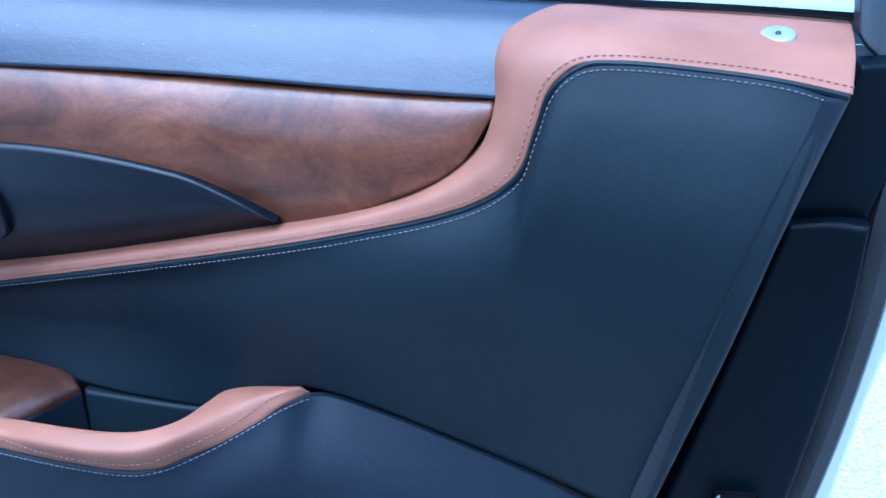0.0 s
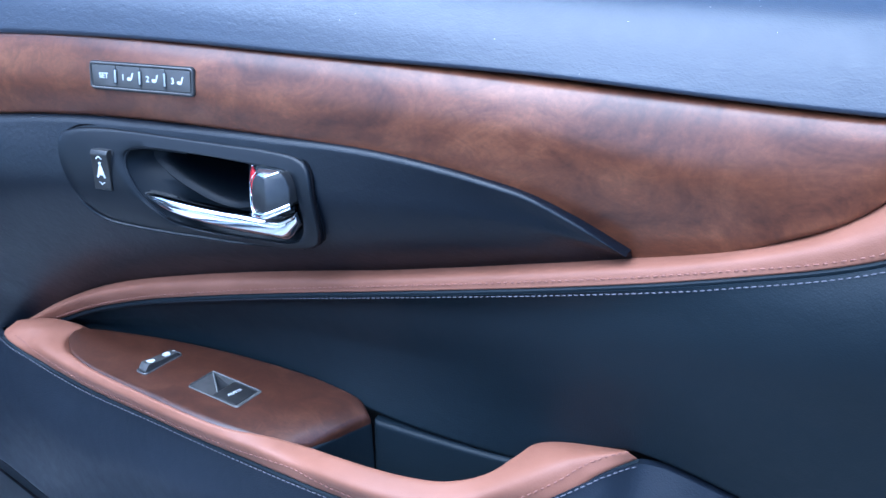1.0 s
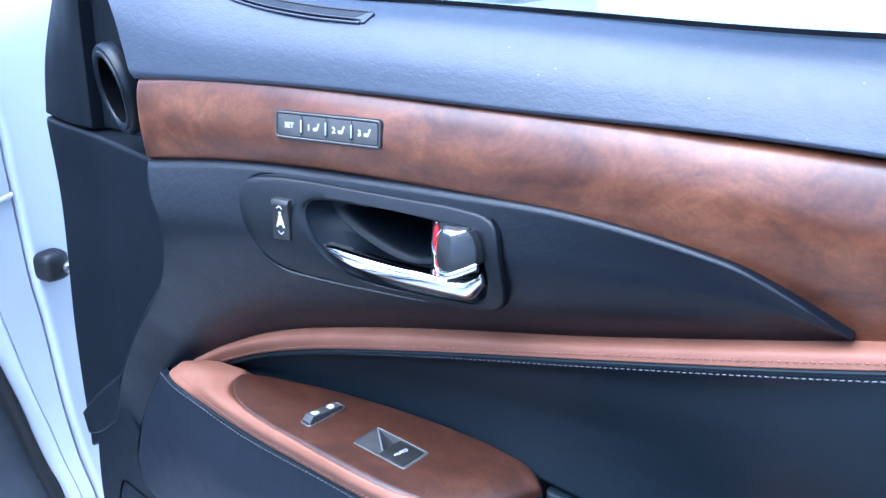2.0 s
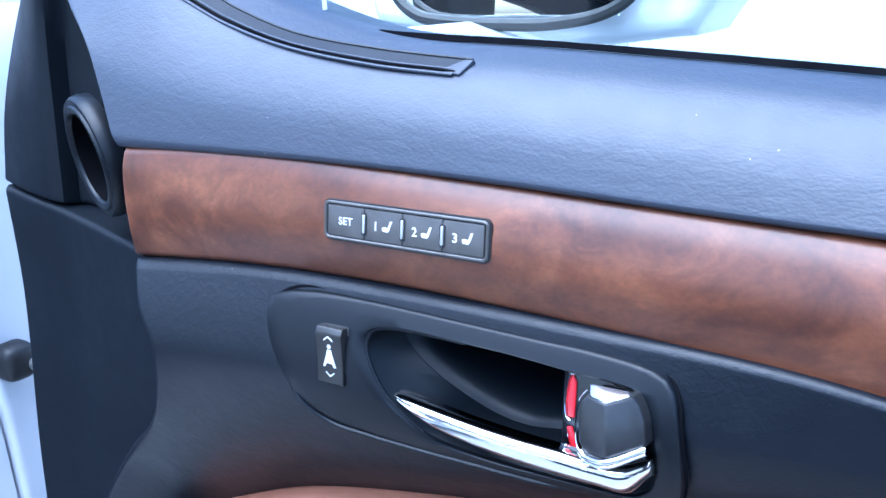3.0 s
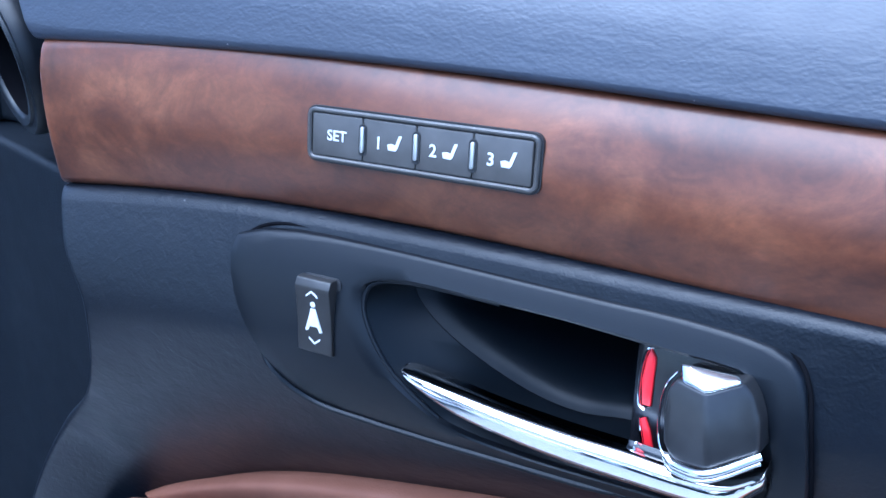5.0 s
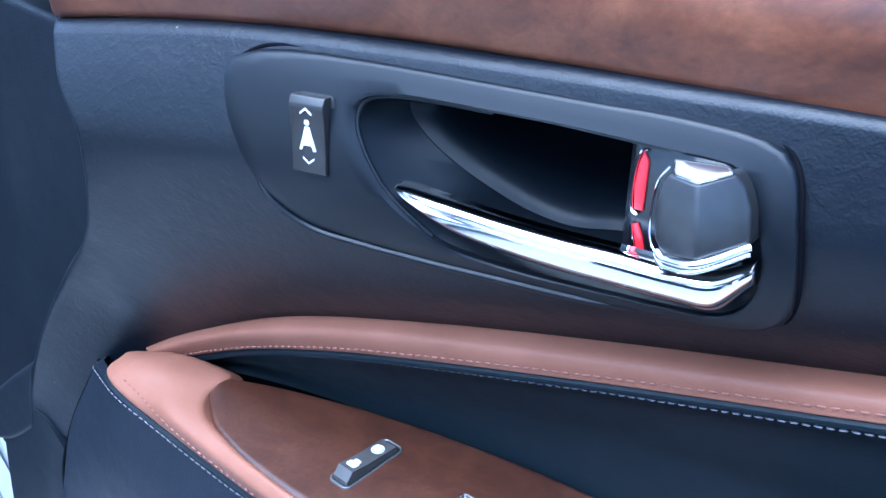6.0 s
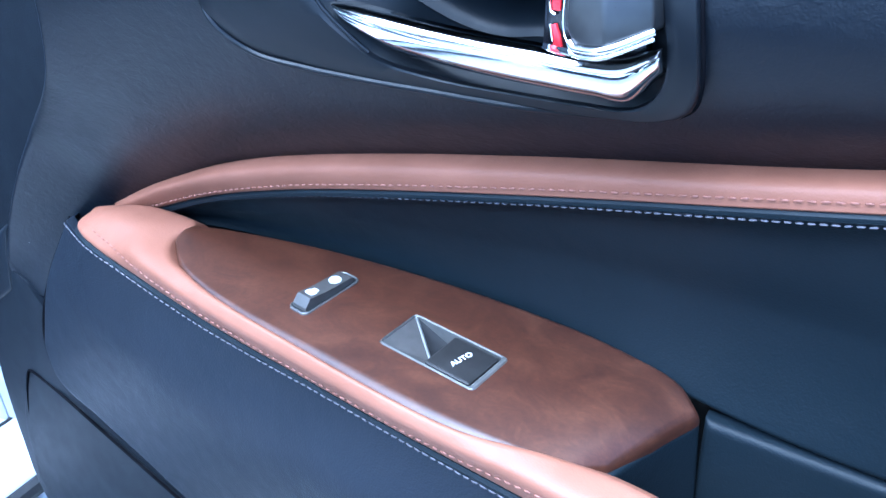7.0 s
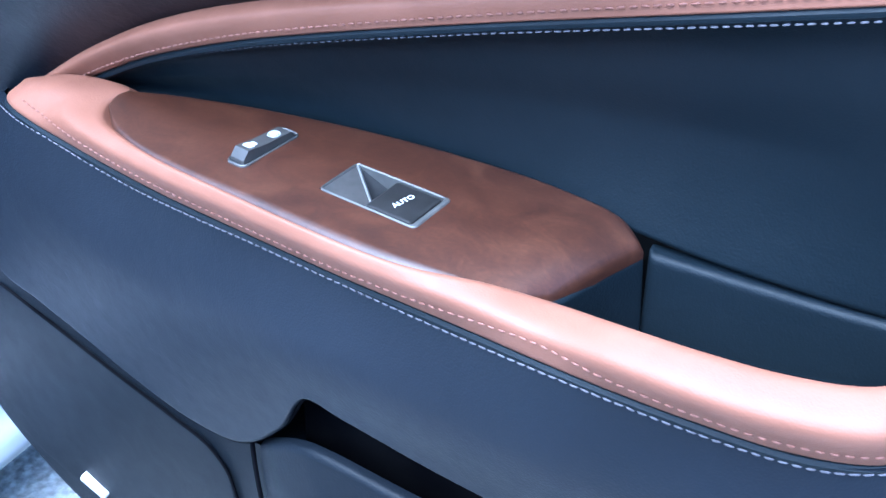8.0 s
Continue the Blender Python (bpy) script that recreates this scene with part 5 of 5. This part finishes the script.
cord("red_frame", [tuple(HBR(*q)) for q in ((-0.0212, 0.0238, -0.006), (-0.0229, 0.0232, -0.006), (-0.0245, 0.0195, -0.006), (-0.0255, 0.0100, -0.006), (-0.0247, 0.0012, -0.006), (-0.0226, -0.0004, -0.006))], 0.0006, CHROME, handle, n=50)
cord("red_frame", [tuple(HBR(*q)) for q in ((-0.0244, -0.0040, -0.006), (-0.0232, -0.0096, -0.006), (-0.0216, -0.0153, -0.006))], 0.0005, CHROME, handle, n=30)
slab("lever_root", rrect(-0.0080, 0.0030, 0.0440, 0.0470, 0.0050), -0.045, -0.0108, HB, KNOB, handle, edge=0.0032, label="glossy black lever housing")

# ---------------------------------------------------------------- switches on the door


def seat_icon(name, seat, a, b, c, s, parent):
    slab(name, [(a - 0.5 * s, b - 0.10 * s), (a - 0.42 * s, b - 0.42 * s), (a + 0.10 * s, b - 0.45 * s), (a + 0.22 * s, b - 0.30 * s), (a + 0.52 * s, b + 0.52 * s), (a + 0.30 * s, b + 0.50 * s), (a + 0.06 * s, b - 0.10 * s), (a - 0.2 * s, b - 0.02 * s)],
         c, c + 0.00012, seat, MARK, parent, edge=0)


MS = Seat((-0.5530, 0.7346, 0.9010), (1, 0.039, -0.020), (0, 0.107, 1))
memory = adopt(new("memory_switch"), door)
tagged(memory, label="grey seat memory switch with SET and three buttons")
collar("bezel", rrect(0, 0, 0.0992, 0.0208, 0.0034), rrect(0, 0, 0.0954, 0.0172, 0.0018), -0.006, 0.0018, MS, ROCKER, memory, edge=0.0006, label="grey satin bezel")
slab("shadow_gap", rrect(0, 0, 0.1008, 0.0222, 0.0042), -0.006, 0.0004, MS, BLACK, memory, edge=0)
slab("backing", rrect(0, 0, 0.0964, 0.0182, 0.002), -0.006, -0.0008, MS, BLACK, memory, edge=0)
bw = 0.0234
for i, txt in enumerate(("SET", "1", "2", "3")):
    cx = -0.0354 + i * 0.0236
    slab("button", rrect(cx, 0, bw, 0.0165, 0.0008), -0.002, 0.0015, MS, ROCKER, memory, edge=0.0005)
    if i:
        lettering("button_number", txt, 0.0066, MS, cx - 0.0045, -0.0004, 0.00175, MARK, memory)
        seat_icon("seat_symbol", MS, cx + 0.0025, 0.0003, 0.0016, 0.0062, memory)
        slab("button_divider", rrect(cx - bw / 2, 0.0002, 0.0019, 0.0100, 0.0009), 0.0, 0.0026, MS, STEEL, memory, edge=0.0004)
        slab("divider_shadow_gap", rrect(cx - bw / 2, 0.0, 0.0034, 0.0122, 0.0015), 0.0, 0.0018, MS, BLACK, memory, edge=0)
    else:
        lettering("button_word", txt, 0.0058, MS, cx, 0.0, 0.00175, MARK, memory)

BS = Seat((-0.5970, 0.7225, 0.8274), (1, 0.04, -0.02), (-0.06, 0.04, 1))
belt_sw = adopt(new("belt_height_switch"), door)
tagged(belt_sw, label="grey rocker switch with white belt symbol and arrows")
slab("gap", rrect(0.0008, -0.0008, 0.0194, 0.0350, 0.003), -0.006, -0.0028, BS, BLACK, belt_sw, edge=0.0004)
rows = ((-0.0165, -0.003), (-0.0165, 0.0002), (-0.0158, 0.0016), (-0.0080, 0.0016), (0.0, 0.0018), (0.0080, 0.0024), (0.0118, 0.0030), (0.0134, 0.0029), (0.0162, 0.0014), (0.0165, 0.0006), (0.0165, -0.003))
rocker = part("rocker", [BS(a, b, c) for a in (-0.0085, 0.0085) for b, c in rows], [tuple(range(11)), tuple(range(21, 10, -1))] + [(i, 11 + i, 12 + i, i + 1) for i in range(10)] + [(10, 21, 11, 0)],
              DARKSW, belt_sw, smooth=False)
soften(rocker, 0.0013, 3)
for s in (1, -1):
    slab("arrow", [(-0.0028, s * 0.0100), (0.0, s * 0.0122), (0.0028, s * 0.0100), (0.0028, s * 0.0091), (0.0, s * 0.0112), (-0.0028, s * 0.0091)], 0.0006, 0.0024 + s * 0.0007, BS, MARK, belt_sw, edge=0)
slab("symbol_bar", [(-0.0042, -0.0060), (-0.0030, -0.0062), (-0.0018, -0.0040), (0.0018, -0.0040), (0.0030, -0.0062), (0.0042, -0.0060), (0.0022, 0.0), (0.0012, 0.0040), (-0.0012, 0.0040), (-0.0022, 0.0)], 0.0006, 0.0022, BS, MARK, belt_sw, edge=0)
slab("symbol_bar", rrect(0, 0.0058, 0.0024, 0.0024, 0.001), 0.0006, 0.0024, BS, MARK, belt_sw, edge=0)

# window switch: a well with a ramp and a labelled rocker
ws = adopt(new("window_switch"), door)
tagged(ws, label="grey window switch marked AUTO set in the wood plate")
collar("bezel", rrect(0.0012, 0, 0.0624, 0.0302, 0.0030), rrect(0, 0, 0.0582, 0.0274, 0.0018), -0.004, 0.0006, SW, FRAMESW, ws, edge=0.0006, floor=-0.012, label="grey metallic frame")
slab("well_floor", rrect(0, 0, 0.060, 0.0285, 0.002), -0.016, -0.0115, SW, DARKSW, ws, edge=0)
ra, rb, rc, rd, re, rf = [SW(*q) for q in ((-0.0294, -0.0137, -0.0004), (-0.0288, 0.0137, -0.0006), (-0.0040, -0.0040, -0.0078), (-0.0018, -0.0137, -0.0066), (-0.0010, 0.0137, -0.0112), (-0.0010, -0.0040, -0.0112))]
# Ramp paler, side darker: light and shade on the well put into colour
part("finger_ramp", [ra, rb, rc, rd], [(0, 1, 2), (0, 2, 3)], ROCKER, ws, smooth=False, label="sloped grey finger ramp")
part("well_side", [rb, re, rf, rc, rd], [(0, 1, 2, 3), (3, 2, 4)], PIVOT, ws, smooth=False, label="finger well side, shade in its colour")
# Silver cord paints the highlight along the ridge
cord("ramp_ridge_glint", [tuple(rb), tuple((rb + rc) / 2), tuple(rc)], 0.0008, SILVER, ws, n=12)
slab("rocker", rrect(0.0135, 0, 0.0296, 0.0262, 0.0018), -0.012, 0.0002, SW, DARKSW, ws, edge=0.0018, label="charcoal rocker")
lettering("switch_word", "AUTO", 0.0048, SW, 0.0135, 0.0, 0.0005, MARK, ws, turn=78)

LK = Seat((-0.6053, 0.7587, 0.6346), (0.0140, -0.0030, -0.0003), (0.0088, 0.0412, 0.0027))
lk = adopt(new("lock_switch"), door)
tagged(lk, label="charcoal door lock rocker switch with white symbols")
collar("bezel", rrect(0, 0, 0.0152, 0.0424, 0.0040), rrect(0, 0, 0.0132, 0.0400, 0.0032), -0.004, 0.0010, LK, FRAMESW, lk, edge=0.0005, floor=-0.008, label="grey metallic frame")
slab("gap", rrect(0, 0, 0.0140, 0.0408, 0.003), -0.006, 0.0003, LK, BLACK, lk, edge=0)
part("rocker", [LK(a, b, c) for a in (-0.0053, 0.0053) for b, c in ((-0.0188, -0.002), (-0.0184, 0.0022), (-0.0140, 0.0066), (-0.0030, 0.0048), (0.0165, 0.0036), (0.0185, -0.002))],
     [(0, 1, 2, 3, 4, 5), (11, 10, 9, 8, 7, 6), (0, 6, 7, 1), (1, 7, 8, 2), (2, 8, 9, 3), (3, 9, 10, 4), (4, 10, 11, 5), (5, 11, 6, 0)], ROCKER, lk, smooth=False, label="grey rocker")
LK1 = Seat(LK(0, -0.0088, 0.0058), LK.x, LK(0, 0.0110, -0.0018) - LK.o)
slab("lock_symbol", rrect(0, -0.0004, 0.0064, 0.0046, 0.0014), -0.0004, 0.0003, LK1, MARK, lk, edge=0)
slab("lock_symbol", rrect(0, 0.0030, 0.0044, 0.0022, 0.001), -0.0004, 0.0003, LK1, MARK, lk, edge=0)
LK2 = Seat(LK(0, 0.0085, 0.0042), LK.x, LK.u)
collar("unlock_symbol", rrect(0, 0, 0.0074, 0.0070, 0.0034), rrect(0, 0, 0.0060, 0.0056, 0.0027), -0.0004, 0.0003, LK2, MARK, lk, edge=0.0001)
slab("unlock_symbol", rrect(0, 0, 0.0046, 0.0042, 0.0015), -0.0004, 0.0003, LK2, MARK, lk, edge=0)
